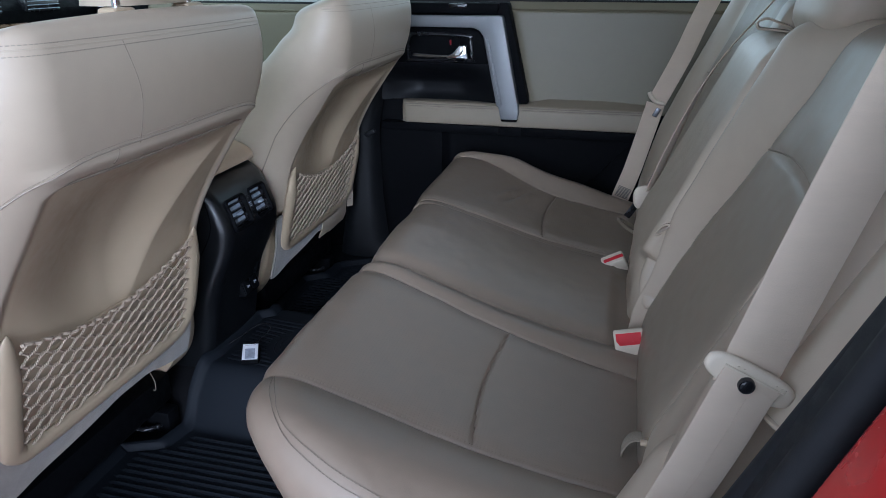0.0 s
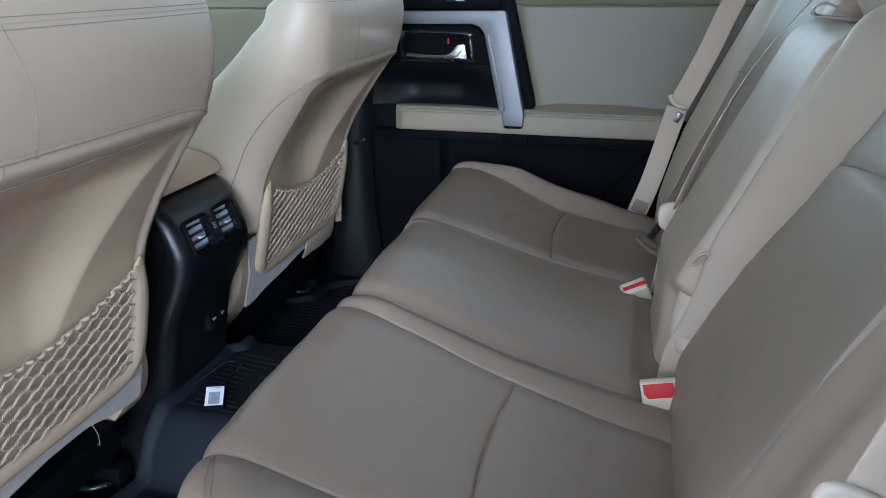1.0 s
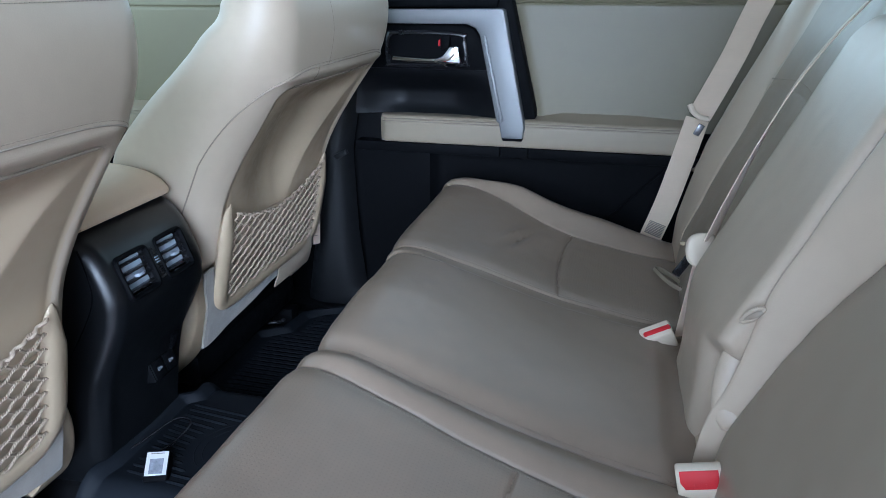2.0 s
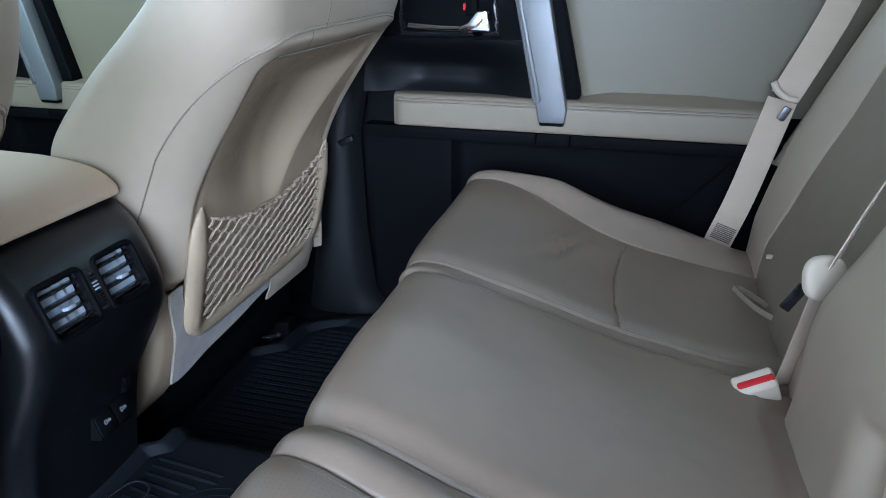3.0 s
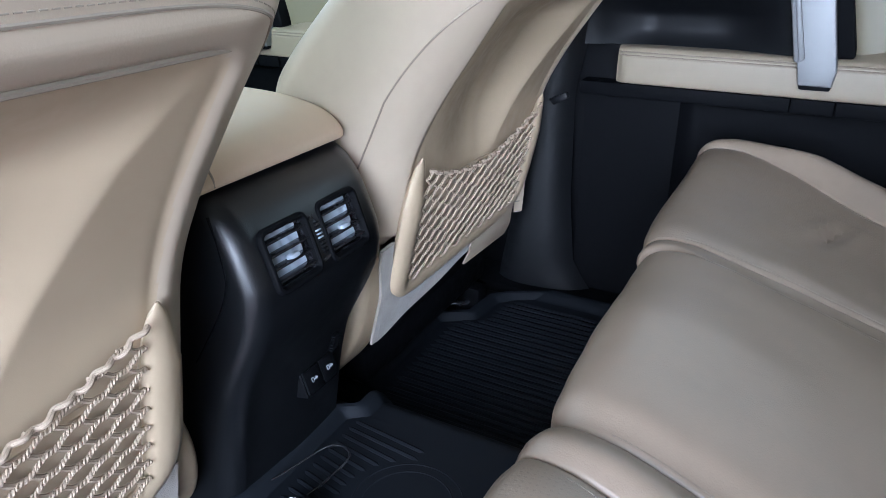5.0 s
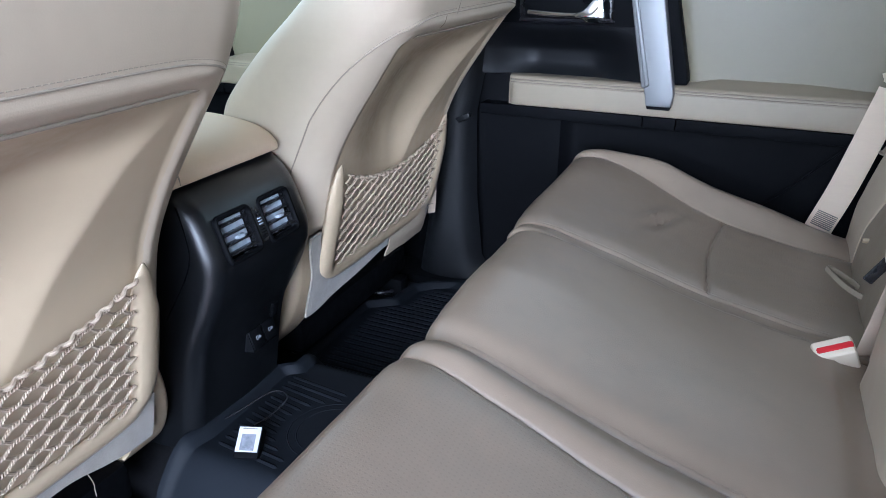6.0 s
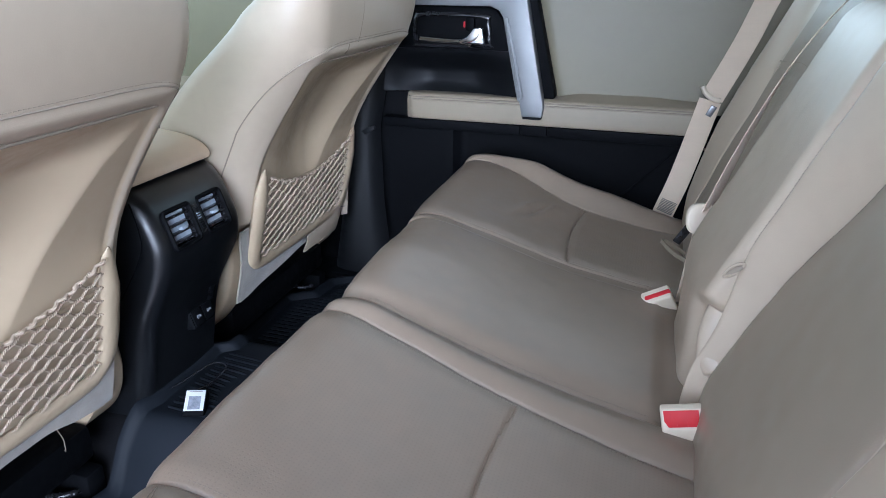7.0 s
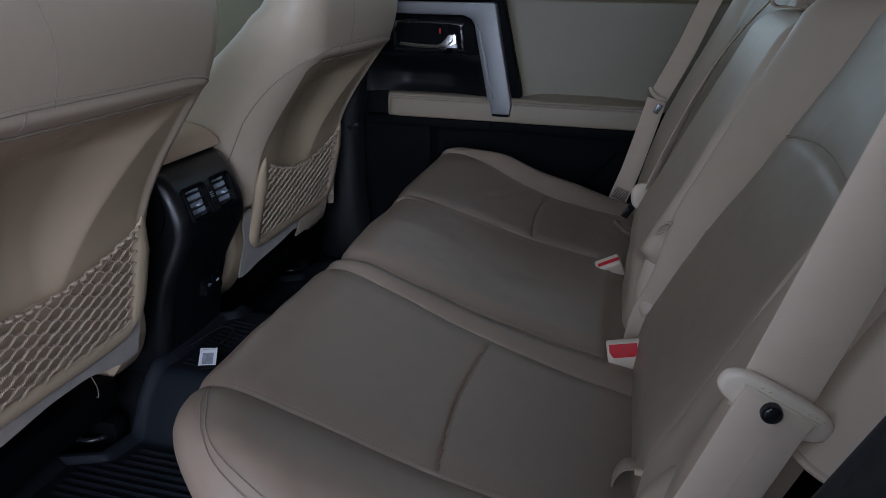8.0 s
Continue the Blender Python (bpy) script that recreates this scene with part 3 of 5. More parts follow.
bench = thing("rear_bench_seat", "beige leather rear bench seat with perforated outer seats", "car seat", (-0.15, 0, 0.0))
near_spec = (-0.66, -0.1425, 0.075, 0.006, (-0.508, -0.199), (-0.505, -0.202), lambda s, y: 0.008 * dip(y + 0.57, 0.05) - 0.006 * dip(y + 0.35, 0.12) * smooth(0.36, 0.5, s) + (0.004 * dip(y + 0.171, 0.020) - 0.003 * smooth(-0.165, -0.1425, y)) * smooth(0.30, 0.42, s))
mid_spec = (-0.1415, 0.195, 0.007, 0.012, (), None, lambda s, y: 0.010 * dip(y - 0.02, 0.16) - 0.008 * smooth(-0.095, -0.1415, y) ** 1.6 - 0.006 * dip(s - run_at(0.030), 0.004) - 0.008 * smooth(run_at(0.028), run_at(0.045), s))
far_spec = (0.197, 0.668, 0.012, 0.060, (0.233, 0.527), (0.235, 0.525), lambda s, y: 0.021 * dip(y - 0.592, 0.042) * smooth(0.39, 0.50, s) * smooth(run_at(0.07), run_at(-0.10), s) + 0.006 * dip(y - 0.59, 0.05) - 0.007 * dip(y - 0.212, 0.016) * smooth(0.38, 0.46, s) - 0.005 * dip(y - 0.39, 0.11) * smooth(0.36, 0.5, s) + 0.006 * dip(s - run_at(-0.238) - 0.35 * (y - 0.40), 0.008) * dip(y - 0.41, 0.035) - 0.008 * dip(s - run_at(-0.222) - 0.35 * (y - 0.40), 0.007) * dip(y - 0.41, 0.04) + 0.004 * dip(s - run_at(-0.205) - 0.3 * (y - 0.40), 0.010) * dip(y - 0.42, 0.05))
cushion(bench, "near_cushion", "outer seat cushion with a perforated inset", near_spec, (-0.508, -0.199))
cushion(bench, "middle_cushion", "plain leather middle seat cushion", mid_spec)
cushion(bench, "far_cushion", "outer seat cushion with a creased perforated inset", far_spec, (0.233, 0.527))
part("base", rbox((-0.13, 0.0, 0.09), (0.46, 1.24, 0.20), 0.01), BLACK, bench, "black base under the cushions")


def on_cushion(spec, x, y, off=0.0006):
    p, n = top_at(run_at(x))
    q = p + n * (cushion_lift(run_at(x), y, spec) + off)
    return plan(q[0], y, q[1] - edge_drop(y, spec))


def on_cushion_run(spec, s, y, off=0.0006):
    p, n = top_at(s)
    q = p + n * (cushion_lift(s, y, spec) + off)
    return plan(q[0], y, q[1] - edge_drop(y, spec))


for y, spec in ((-0.500, near_spec), (-0.207, near_spec), (0.519, far_spec), (0.2405, far_spec)):
    part("stitching", stitches([on_cushion(spec, x, y, 0.0001) for x in np.linspace(-0.40, 0.05, 60)], r=0.0004), DARK_THREAD, bench, "thread along the inset seam")
for y in (-0.135, 0.187):
    part("stitching", stitches([on_cushion(mid_spec, x, y, 0.0001) for x in np.linspace(-0.41, 0.05, 60)], 0.0042, 0.003, 0.0004), DARK_THREAD, bench, "thread along the middle seat edge")
corner = catmull([(-0.388, -0.512), (-0.375, -0.538), (-0.3536, -0.573), (-0.334, -0.601), (-0.312, -0.620), (-0.285, -0.633), (-0.246, -0.645), (-0.205, -0.650), (-0.15, -0.652)], 10)
for d in (0.0, 0.008):
    arc = []
    for x, y in corner:
        y = y + d * smooth(-0.36, -0.30, x)
        line = [on_cushion_run(near_spec, s, y) for s in np.linspace(run_at(-0.40) - 0.02, run_at(-0.1), 160)]
        k = int(np.argmin([abs(p[0] - x - d * smooth(-0.30, -0.38, x)) for p in line]))
        arc.append(line[k])
    arc = [np.mean(arc[max(0, k - 3):k + 4], axis=0) + np.array((0, -0.0004, 0.0006)) for k in range(len(arc))]
    part("stitching", stitches(arc), DARK_THREAD, bench, "double stitching round the cushion corner")

part("rear_seam", tube([on_cushion(mid_spec, 0.030, y, 0.0004) for y in np.linspace(-0.120, 0.170, 24)], 0.0011, 6), SEAM, bench, "seam across the rear of the middle cushion")

# backrest
BACK = lambda z: 0.06 + 0.435 * (z - 0.28)
NX, NZ = -0.917, 0.399
back = bench
SURFACE = {}


def back_section(name, label, y0, y1, r0, r1, base, bolsters, seams, cross, top, low=0.235, inset=None, thick=0.14, tuck=0.03, step=0.008, near_edge=None, rise=None):
    zs = spread(low, top, 70, (cross,) if cross else (0.382,) if near_edge else (), 0.003)
    cap = [top + 0.05 * math.sin(a) for a in np.linspace(0.1, math.pi / 2, 9)]
    back_off = [0.0] * len(zs) + [0.05 * (1 - math.cos(a)) for a in np.linspace(0.1, math.pi / 2, 9)]
    zz = zs + cap + [top + 0.05, top + 0.047]
    back_off += [0.09, thick]
    yy = [y for y in spread(y0, y1, int((y1 - y0) / step), seams, 0.0018) if y0 + r0 < y < y1 - r1]
    yy += [y0 + r0 * k for k in (0, 0, 0.02, 0.08, 0.2, 0.4, 0.7, 1.0)] + [y1 - r1 * k for k in (0, 0, 0.02, 0.08, 0.2, 0.4, 0.7, 1.0)]
    yy = sorted(yy)
    last = len(yy) - 1

    def f(i, j):
        z, y = zz[int(i)], yy[int(j)]
        if rise:
            y = float(np.interp(y, (y0, seams[0], seams[1], y1), (y0, seams[0], rise(z), y1)))
        up = base - back_off[int(i)]
        for c, w, h in bolsters:
            up += h * dip(y - c, w) * smooth(low + 0.03, low + 0.26, z)
        up -= tuck * smooth(low + (0.15 if near_edge else 0.10), low - 0.02, z)
        up += 0.0025 * noise.noise((z * 11, y * 9, 4.1)) + 0.0008 * noise.noise((z * 40, y * 34, 2.2))
        for e, r in ((y - y0, r0 + 0.045 * smooth(0.40, 0.37, z) if near_edge else r0), (y1 - y, r1)):
            if e < r:
                up -= r - math.sqrt(max(0.0, r * r - (r - max(e, 0)) ** 2))
        for m in seams:
            lean = rise(z) if rise and m > -0.3 else m + 0.02 * smooth(0.45, 0.75, z) * (1 if m > 0.2 else -1)
            up -= 0.004 * dip(y - lean, 0.0025) + 0.003 * dip(y - lean, 0.014)
        if cross and seams[0] < y < (rise(z) if rise else seams[1]):
            up -= 0.002 * dip(z - cross - 0.012 * math.sin(math.pi * (y - seams[0]) / (seams[1] - seams[0])), 0.006)
        if rise:
            up += 0.044 * smooth(rise(z), -0.116, y) ** 0.8 * smooth(0.81, 0.72, z) * (0.5 + 0.5 * smooth(0.35, 0.49, z))
        if j in (0, last):
            up = -thick * 0.8
        if near_edge:
            y = y1 - (y1 - y) * (y1 - near_edge(z)) / (y1 - y0)
        return (BACK(z) + up * NX, y, z + up * NZ)
    SURFACE[name] = (y0, seams, base, bolsters, low, rise)
    pick = (lambda i, j: 2 if int(j) == 0 and zz[int(i)] < 0.50 else 1 if seams and seams[0] < yy[int(j)] < seams[1] - 0.001 else 0) if inset else None
    return part(name, sheet(f, list(range(len(zz))), list(range(len(yy))), 0.004, pick), [LEATHER, INSET, BLACK], back, label)


shoulder = curve_of([(0.20, -0.122), (0.30, -0.125), (0.448, -0.137), (0.57, -0.178), (0.67, -0.208), (0.736, -0.218), (0.80, -0.228), (0.86, -0.235)])
back_section("near_section", "outer backrest section with bolsters and an inset", -0.635, -0.114, 0.045, 0.008, 0.0, ((-0.60, 0.06, 0.035),), (-0.452, -0.165), 0.606, 0.740, inset=True, step=0.005, rise=shoulder)
back_section("middle_section", "plain leather middle backrest section with a fold-down rest", -0.112, 0.160, 0.014, 0.045, 0.050, (), (), None, 0.685, low=0.25, tuck=0.055, near_edge=lambda z: -0.112 + 0.030 * smooth(0.40, 0.36, z))
back_section("far_section", "outer backrest section with bolsters and an inset", 0.150, 0.665, 0.02, 0.045, 0.0, ((0.60, 0.07, 0.035),), (0.225, 0.52), 0.600, 0.765, inset=True)


def on_back(name, z, y, off=0.0):
    y0, seams, base, bolsters, low, rise = SURFACE[name]
    up = base + off + 0.0025 * noise.noise((z * 11, y * 9, 4.1)) + 0.0008 * noise.noise((z * 40, y * 34, 2.2))
    for c, w, h in bolsters:
        up += h * dip(y - c, w) * smooth(low + 0.03, low + 0.26, z)
    return (BACK(z) + up * NX, y, z + up * NZ)


for name, a, b in (("near_section", -0.478, -0.205), ("far_section", 0.245, 0.525)):
    line = [on_back(name, 0.605 + 0.020 * math.sin(math.pi * min(1.0, 0.08 + (b - y) / (b - a) * 0.82)), y, -0.0012) for y in np.linspace(a, b, 40)]
    part("inset_seam", tube(line, 0.0013, 6), SEAM, back, "dark seam across the inset")
# the recess beside the fold-down rest, with its dark slot and hinge hook
part("rest_recess", prism([(0.055, 0.24), (0.130, 0.43), (0.19, 0.43), (0.115, 0.24)], -0.118, 0.06, 0.004), BEIGE, back, "beige recess beside the fold-down rest")
roll = catmull([(0.114, -0.104, 0.460), (0.099, -0.103, 0.444), (0.085, -0.101, 0.420), (0.074, -0.102, 0.396), (0.067, -0.109, 0.372), (0.065, -0.118, 0.350), (0.070, -0.127, 0.333), (0.080, -0.132, 0.322)], 8)
part("rest_edge", tube([(x + 0.016, y + 0.009, z) for x, y, z in roll], [0.0165 * min(1.0, 0.30 + min(k, len(roll) - 1 - k) / 7) for k in range(len(roll))], 14, flat=0.55, up=(1, -0.25, 0.1)), LEATHER, back, "flat rounded side of the fold-down rest")
slit = catmull([(0.0815, -0.1135, 0.4455), (0.0865, -0.1205, 0.4530), (0.0935, -0.1235, 0.4600), (0.1005, -0.1225, 0.4655)], 6)
part("rest_slot", tube(slit, [0.0042 * math.sin(math.pi * (k + 0.6) / (len(slit) + 0.2)) ** 0.7 for k in range(len(slit))], 10, flat=0.6), SEAM, back, "dark slot at the rest's hinge")
for dz in (-0.0052, 0.0058):
    part("slot_lip", tube([(x - 0.001, y - 0.0005, z + dz * math.sin(math.pi * (k + 0.5) / len(slit))) for k, (x, y, z) in enumerate(slit)], 0.0020, 8), LEATHER, back, "folded lip of the slot")

# rounded lower end of the outer bolster
end = []
for k in np.linspace(0.0, 1, 18):
    r, z = 0.045 * math.sqrt(max(0.02, 1 - max(0.0, (k - 0.70) / 0.30) ** 2)), 0.20 + 0.19 * k
    end.append([(BACK(z) + 0.026 - r * math.cos(a) * 0.9, -0.550 + r * math.sin(a), z + r * 0.2 * math.cos(a)) for a in np.linspace(0, 2 * math.pi, 26, endpoint=False)])
part("outer_bolster", loft(end), LEATHER, back, "rounded lower bolster at the backrest's outer edge")


def headrest(y, x, z, half=0.125):
    rings = []
    for k in np.linspace(0, 1, 15):
        e = math.sqrt(max(0.02, 1 - (2 * k - 1) ** 6)) if k not in (0, 1) else 0.78
        cx, cz = x + 0.03 * k, z + 0.17 * k
        rings.append([(cx + 0.05 * e * np.sign(math.cos(a)) * abs(math.cos(a)) ** 0.7, y + half * e * np.sign(math.sin(a)) * abs(math.sin(a)) ** 0.5, cz) for a in np.linspace(0, 2 * math.pi, 36, endpoint=False)])
    return loft(rings)


part("headrest", headrest(-0.075, 0.285, 0.736), LEATHER, back, "padded beige headrest")
part("headrest", headrest(0.46, 0.30, 0.80), LEATHER, back, "padded beige headrest")
loop = catmull([(0.258, 0.045, 0.746), (0.236, 0.04, 0.754), (0.217, 0.036, 0.760), (0.205, 0.036, 0.755), (0.209, 0.04, 0.746), (0.234, 0.045, 0.743), (0.258, 0.05, 0.740)], 8)
part("pull_loop", ribbon(loop, (0.15, 1, 0), 0.022, 0.003), LEATHER, back, "beige leather pull loop")

# fixed side bolsters beside the backrest
for y0, y1, name in ((-0.712, -0.585, "side_bolster"), (0.668, 0.742, "side_bolster")):
    def bolster(k, a, y0=y0, y1=y1):
        z = (0.495 if y0 < 0 else 0.40) + (0.355 if y0 < 0 else 0.45) * k
        w = (y1 - y0) / 2
        x = BACK(z) - 0.005
        return (x + 0.12 - 0.125 * abs(math.cos(a)) ** 0.6, (y0 + y1) / 2 + w * math.sin(a), z)
    side = thing(name, "beige leather bolster fixed beside the rear backrest", "bolster", (0.25, y0, 0.4))
    part("cover", sheet(bolster, list(np.linspace(0, 1, 24)), list(np.linspace(-math.pi / 2, math.pi / 2, 26)), 0.02), LEATHER, side)
    part("piping", tube([bolster(0.0, a) for a in np.linspace(-1.45, 1.45, 24)], 0.0028, 8), LEATHER, side, "thin piping along the lower edge")

# ---- front seats ----
SXB = curve_of([(0.10, -0.745), (0.17, -0.733), (0.25, -0.712), (0.34, -0.690), (0.43, -0.668), (0.50, -0.633), (0.57, -0.586), (0.62, -0.553), (0.66, -0.534), (0.72, -0.523), (0.77, -0.527), (0.82, -0.545)])
SXF = curve_of([(0.10, -0.88), (0.30, -0.872), (0.43, -0.864), (0.50, -0.852), (0.54, -0.828), (0.60, -0.770), (0.65, -0.712), (0.69, -0.672), (0.73, -0.648), (0.77, -0.635), (0.82, -0.63)])
SHW = curve_of([(0.10, 0.254), (0.30, 0.262), (0.45, 0.264), (0.58, 0.265), (0.66, 0.267), (0.74, 0.256), (0.82, 0.236)])


PANEL = curve_of([(0.20, 0.206), (0.30, 0.204), (0.42, 0.200), (0.48, 0.197), (0.54, 0.194), (0.59, 0.195), (0.61, 0.199), (0.63, 0.206)])


def arch(z):
    """Half the width of the hard back panel at a height; it ends under the roll of the upper cover."""
    return PANEL(z) - 0.030 * max(0.0, (z - 0.596) / 0.026) ** 3


def roll_out(z, y):
    """How far the roll under the seam of the upper cover stands out."""
    return 0.0045 * dip(z - 0.635, 0.009) * smooth(0.240, 0.20, abs(y))


def hollow(z, y):
    """Depth of the knee hollow in the back."""
    outer = float(np.interp(z, (0.33, 0.36, 0.43, 0.50, 0.56, 0.60, 0.625), (0.015, 0.035, 0.080, 0.115, 0.142, 0.172, 0.195)))
    inner = float(np.interp(z, (0.36, 0.50, 0.56, 0.62), (0.0, 0.012, 0.032, 0.075)))
    rim = 0.008 * smooth(arch(z) + 0.012, arch(z) - 0.008, abs(y)) * smooth(0.6255, 0.6195, z)
    across = smooth(outer, inner, y) ** 0.62 if y > 0 else smooth(min(0.186, outer + 0.075), 0.02, -y)
    return rim - roll_out(z, y) + 0.034 * across * smooth(0.33, 0.50, z) * smooth(0.616, 0.566, z) ** 0.75


def seat_ring(z, shrink=0.0, crown=0.012):
    xb, xf, h = SXB(z) - shrink, SXF(z) + shrink, SHW(z) - shrink
    rb, rf = min(0.085, (xb - xf) * 0.48), min(0.05, (xb - xf) * 0.45)
    pts = []
    for y in np.linspace(-(h - rb), h - rb, 121):
        x = xb + crown * (1 - (y / h) ** 2) * smooth(0.56, 0.66, z)
        x -= hollow(z, y)
        pts.append((x, y))
    for a in np.linspace(0, math.pi / 2, 64)[1:]:
        y = h - rb + rb * math.sin(a)
        pts.append((xb - hollow(z, y) - rb + rb * math.cos(a) + crown * max(0.0, 1 - (y / h) ** 2) * smooth(0.56, 0.66, z), y))
    for a in np.linspace(0, math.pi / 2, 9):
        pts.append((xf + rf - rf * math.sin(a), h - rf + rf * math.cos(a)))
    for y in np.linspace(h - rf, -(h - rf), 17)[1:-1]:
        pts.append((xf + 0.02 * math.cos(y / h * math.pi / 2), y))
    for a in np.linspace(math.pi / 2, 0, 9):
        pts.append((xf + rf - rf * math.sin(a), -(h - rf) - rf * math.cos(a)))
    for a in np.linspace(math.pi / 2, 0, 64)[:-1]:
        y = h - rb + rb * math.sin(a)
        pts.append((xb - hollow(z, y) - rb + rb * math.cos(a) + crown * max(0.0, 1 - (y / h) ** 2) * smooth(0.56, 0.66, z), -y))
    return pts


def cover_x(y, z):
    """The leather's rear surface at a place across the seat and a height."""
    xb, h = SXB(z), SHW(z)
    rb = min(0.085, (xb - SXF(z)) * 0.48)
    d = max(0.0, abs(y) - (h - rb))
    bulge = 0.012 * max(0.0, 1 - (y / h) ** 2) * smooth(0.56, 0.66, z)
    return xb - rb + math.sqrt(max(0.0, rb * rb - d * d)) + bulge + roll_out(z, y)


def build_front_seat(yc):
    seat = thing("front_seat", "beige leather front seat with a net pocket on its back", "car seat", (-0.8, yc, 0.0))
    Y = lambda p: (p[0], p[1] + yc, p[2])
    rings = []
    for z in sorted(list(np.linspace(0.315, 0.771, 150)) + list(np.linspace(0.6165, 0.6505, 16))):
        low = 0.014 * smooth(0.335, 0.315, z)
        rings.append([Y((x, y, z)) for x, y in seat_ring(z, low)])
    for a in np.linspace(0, math.pi / 2, 10)[1:]:
        z = 0.771 + 0.012 * math.sin(a)
        rings.append([Y((x, y, z + 0.006 * math.sin(a) * math.cos(y / 0.26 * 1.5))) for x, y in seat_ring(0.771 + 0.008 * math.sin(a), 0.022 * (1 - math.cos(a)))])
    # the top slopes down to the front and to both shoulders
    def slope(p):
        x, y, z = p[0], p[1] - yc, p[2]
        f = min(1.0, max(0.0, (SXB(0.77) - 0.012 - x) / 0.09)) * smooth(0.69, 0.77, z)
        return (p[0], p[1], z - f * (0.009 + 0.026 * (y / 0.25) ** 2))
    rings = [[slope(p) for p in ring] for ring in rings]
    backrest = part("backrest", loft(rings), [LEATHER, BEIGE], seat, "beige leather backrest with a smooth hollowed plastic back", 50)
    def hem_z(y):
        return 0.40 + 0.248 * max(0.0, 1 - (abs(y) / 0.2575) ** 6) ** (1 / 6)
    for f in backrest.data.polygons:
        if f.normal.x > 0.3 and f.center.z < 0.622 and abs(f.center.y) < arch(f.center.z):
            f.material_index = 1
    # hard panel with a hollow for the knees
    zs = list(np.linspace(0.228, 0.37, 20))
    panel = part("back_panel", sheet(lambda z, v: Y((SXB(z) - hollow(z, v * 0.200) - 0.002 + 0.003 * smooth(0.30, 0.34, z), v * 0.200, z)), zs, list(np.linspace(-1, 1, 41)), 0.006), BEIGE, seat, "beige plastic back panel behind the net")
    # the seam between the upper cover and the band round the panel
    line = [Y((cover_x(y, hem_z(y)), y, hem_z(y))) for y in 0.2572 * np.sin(np.linspace(-math.pi / 2, math.pi / 2, 140))]
    line = [Y((cover_x(-0.2570, z), -0.2570, z)) for z in np.linspace(0.325, 0.42, 12)] + [p for p in line if p[2] > 0.425] + [Y((cover_x(0.2570, z), 0.2570, z)) for z in np.linspace(0.42, 0.325, 12)]
    part("hem_fold", tube([Y((cover_x(y, 0.622) - 0.0058, y, 0.6205)) for y in np.linspace(-0.186, 0.190, 60)], 0.0022, 8), SEAM, seat, "dark fold under the roll of the upper cover")
    part("stitching", stitches([Y((cover_x(y, hem_z(y) + 0.0045) - 0.0001, y, hem_z(y) + 0.0045)) for y in 0.2450 * np.sin(np.linspace(-math.pi / 2, math.pi / 2, 120)) if hem_z(y) > 0.55]), THREAD, seat, "stitching above the seam")
    part("hem", tube(line, 0.0012, 6), SEAM, seat, "seam between the upper cover and the lower band")
    for d, thread in ((0.0, THREAD), (0.010, THREAD)):
        line = [Y((cover_x(y, 0.7670 - d) + 0.0005, y, 0.7670 - d)) for y in 0.2475 * np.sin(np.linspace(-math.pi / 2, math.pi / 2, 90))]
        part("stitching", stitches(line), thread, seat, "double stitching along the top of the backrest")
    part("seam", tube([Y((cover_x(y, 0.7620) - 0.0012, y, 0.7620)) for y in 0.2475 * np.sin(np.linspace(-math.pi / 2, math.pi / 2, 90))], 0.0018, 6), LEATHER, seat, "raised seam between the stitching")
    line = [Y((cover_x(y, z) - 0.0006, y, z)) for y, z in [(-0.100 + 0.018 * smooth(0.77, 0.69, z), z) for z in np.linspace(0.645, 0.761, 20)]]
    part("seam", tube(line, 0.0009, 6), SEAM, seat, "vertical seam in the upper cover")
    line = [Y((cover_x(-0.118, z) - 0.0006, -0.122 + 0.2 * (z - 0.62), z)) for z in np.linspace(0.629, 0.646, 6)]
    part("seam", tube(line, 0.0011, 6), SEAM, seat, "short seam in the lower band")
    # pocket: moulded frame of two posts and a bottom bar, and the net in it
    u = catmull([(-0.194, 0.430), (-0.196, 0.35), (-0.196, 0.275), (-0.186, 0.245), (-0.150, 0.2325), (0.0, 0.231), (0.150, 0.2325), (0.186, 0.245), (0.196, 0.275), (0.196, 0.35), (0.194, 0.430)], 8)
    n = len(u)
    rr = [0.0078 + 0.0032 * smooth(0.16, 0.32, abs(k / n - 0.5)) if 0.08 < k / n < 0.92 else 0.0110 * max(0.07, math.sqrt(min(1, (min(k, n - 1 - k) + 0.02) / (0.08 * n)))) for k in range(n)]
    part("pocket_frame", tube([Y((SXB(z) - 0.001, y, z)) for y, z in u], rr, 12, flat=1.85, up=(1, 0, 0.25)), BEIGE, seat, "moulded beige frame of the net pocket")
    hang = lambda y: 0.372 + 0.040 * (abs(y + 0.01) / 0.18) ** 1.8
    cw, ch = 0.0400, 0.0200
    cords = []

    def cord(run, rope):
        """A twisted two-strand rope, or a smooth flat cord lying under it."""
        if not rope:
            return [tube(run[::2], 0.0017, 6, flat=1.25, up=(1, 0, 0))]
        p = np.array(run)
        far = np.concatenate([[0], np.cumsum(np.linalg.norm(np.diff(p, axis=0), axis=1))])
        side = np.array((0.0, -0.45, 0.89))
        strands = []
        for start in (0.0, math.pi):
            w = far * (2 * math.pi / 0.0064) + start
            strands.append(tube(p + 0.0011 * (np.outer(np.cos(w), (1, 0, 0)) + np.outer(np.sin(w), side)), 0.00125, 5))
        return strands

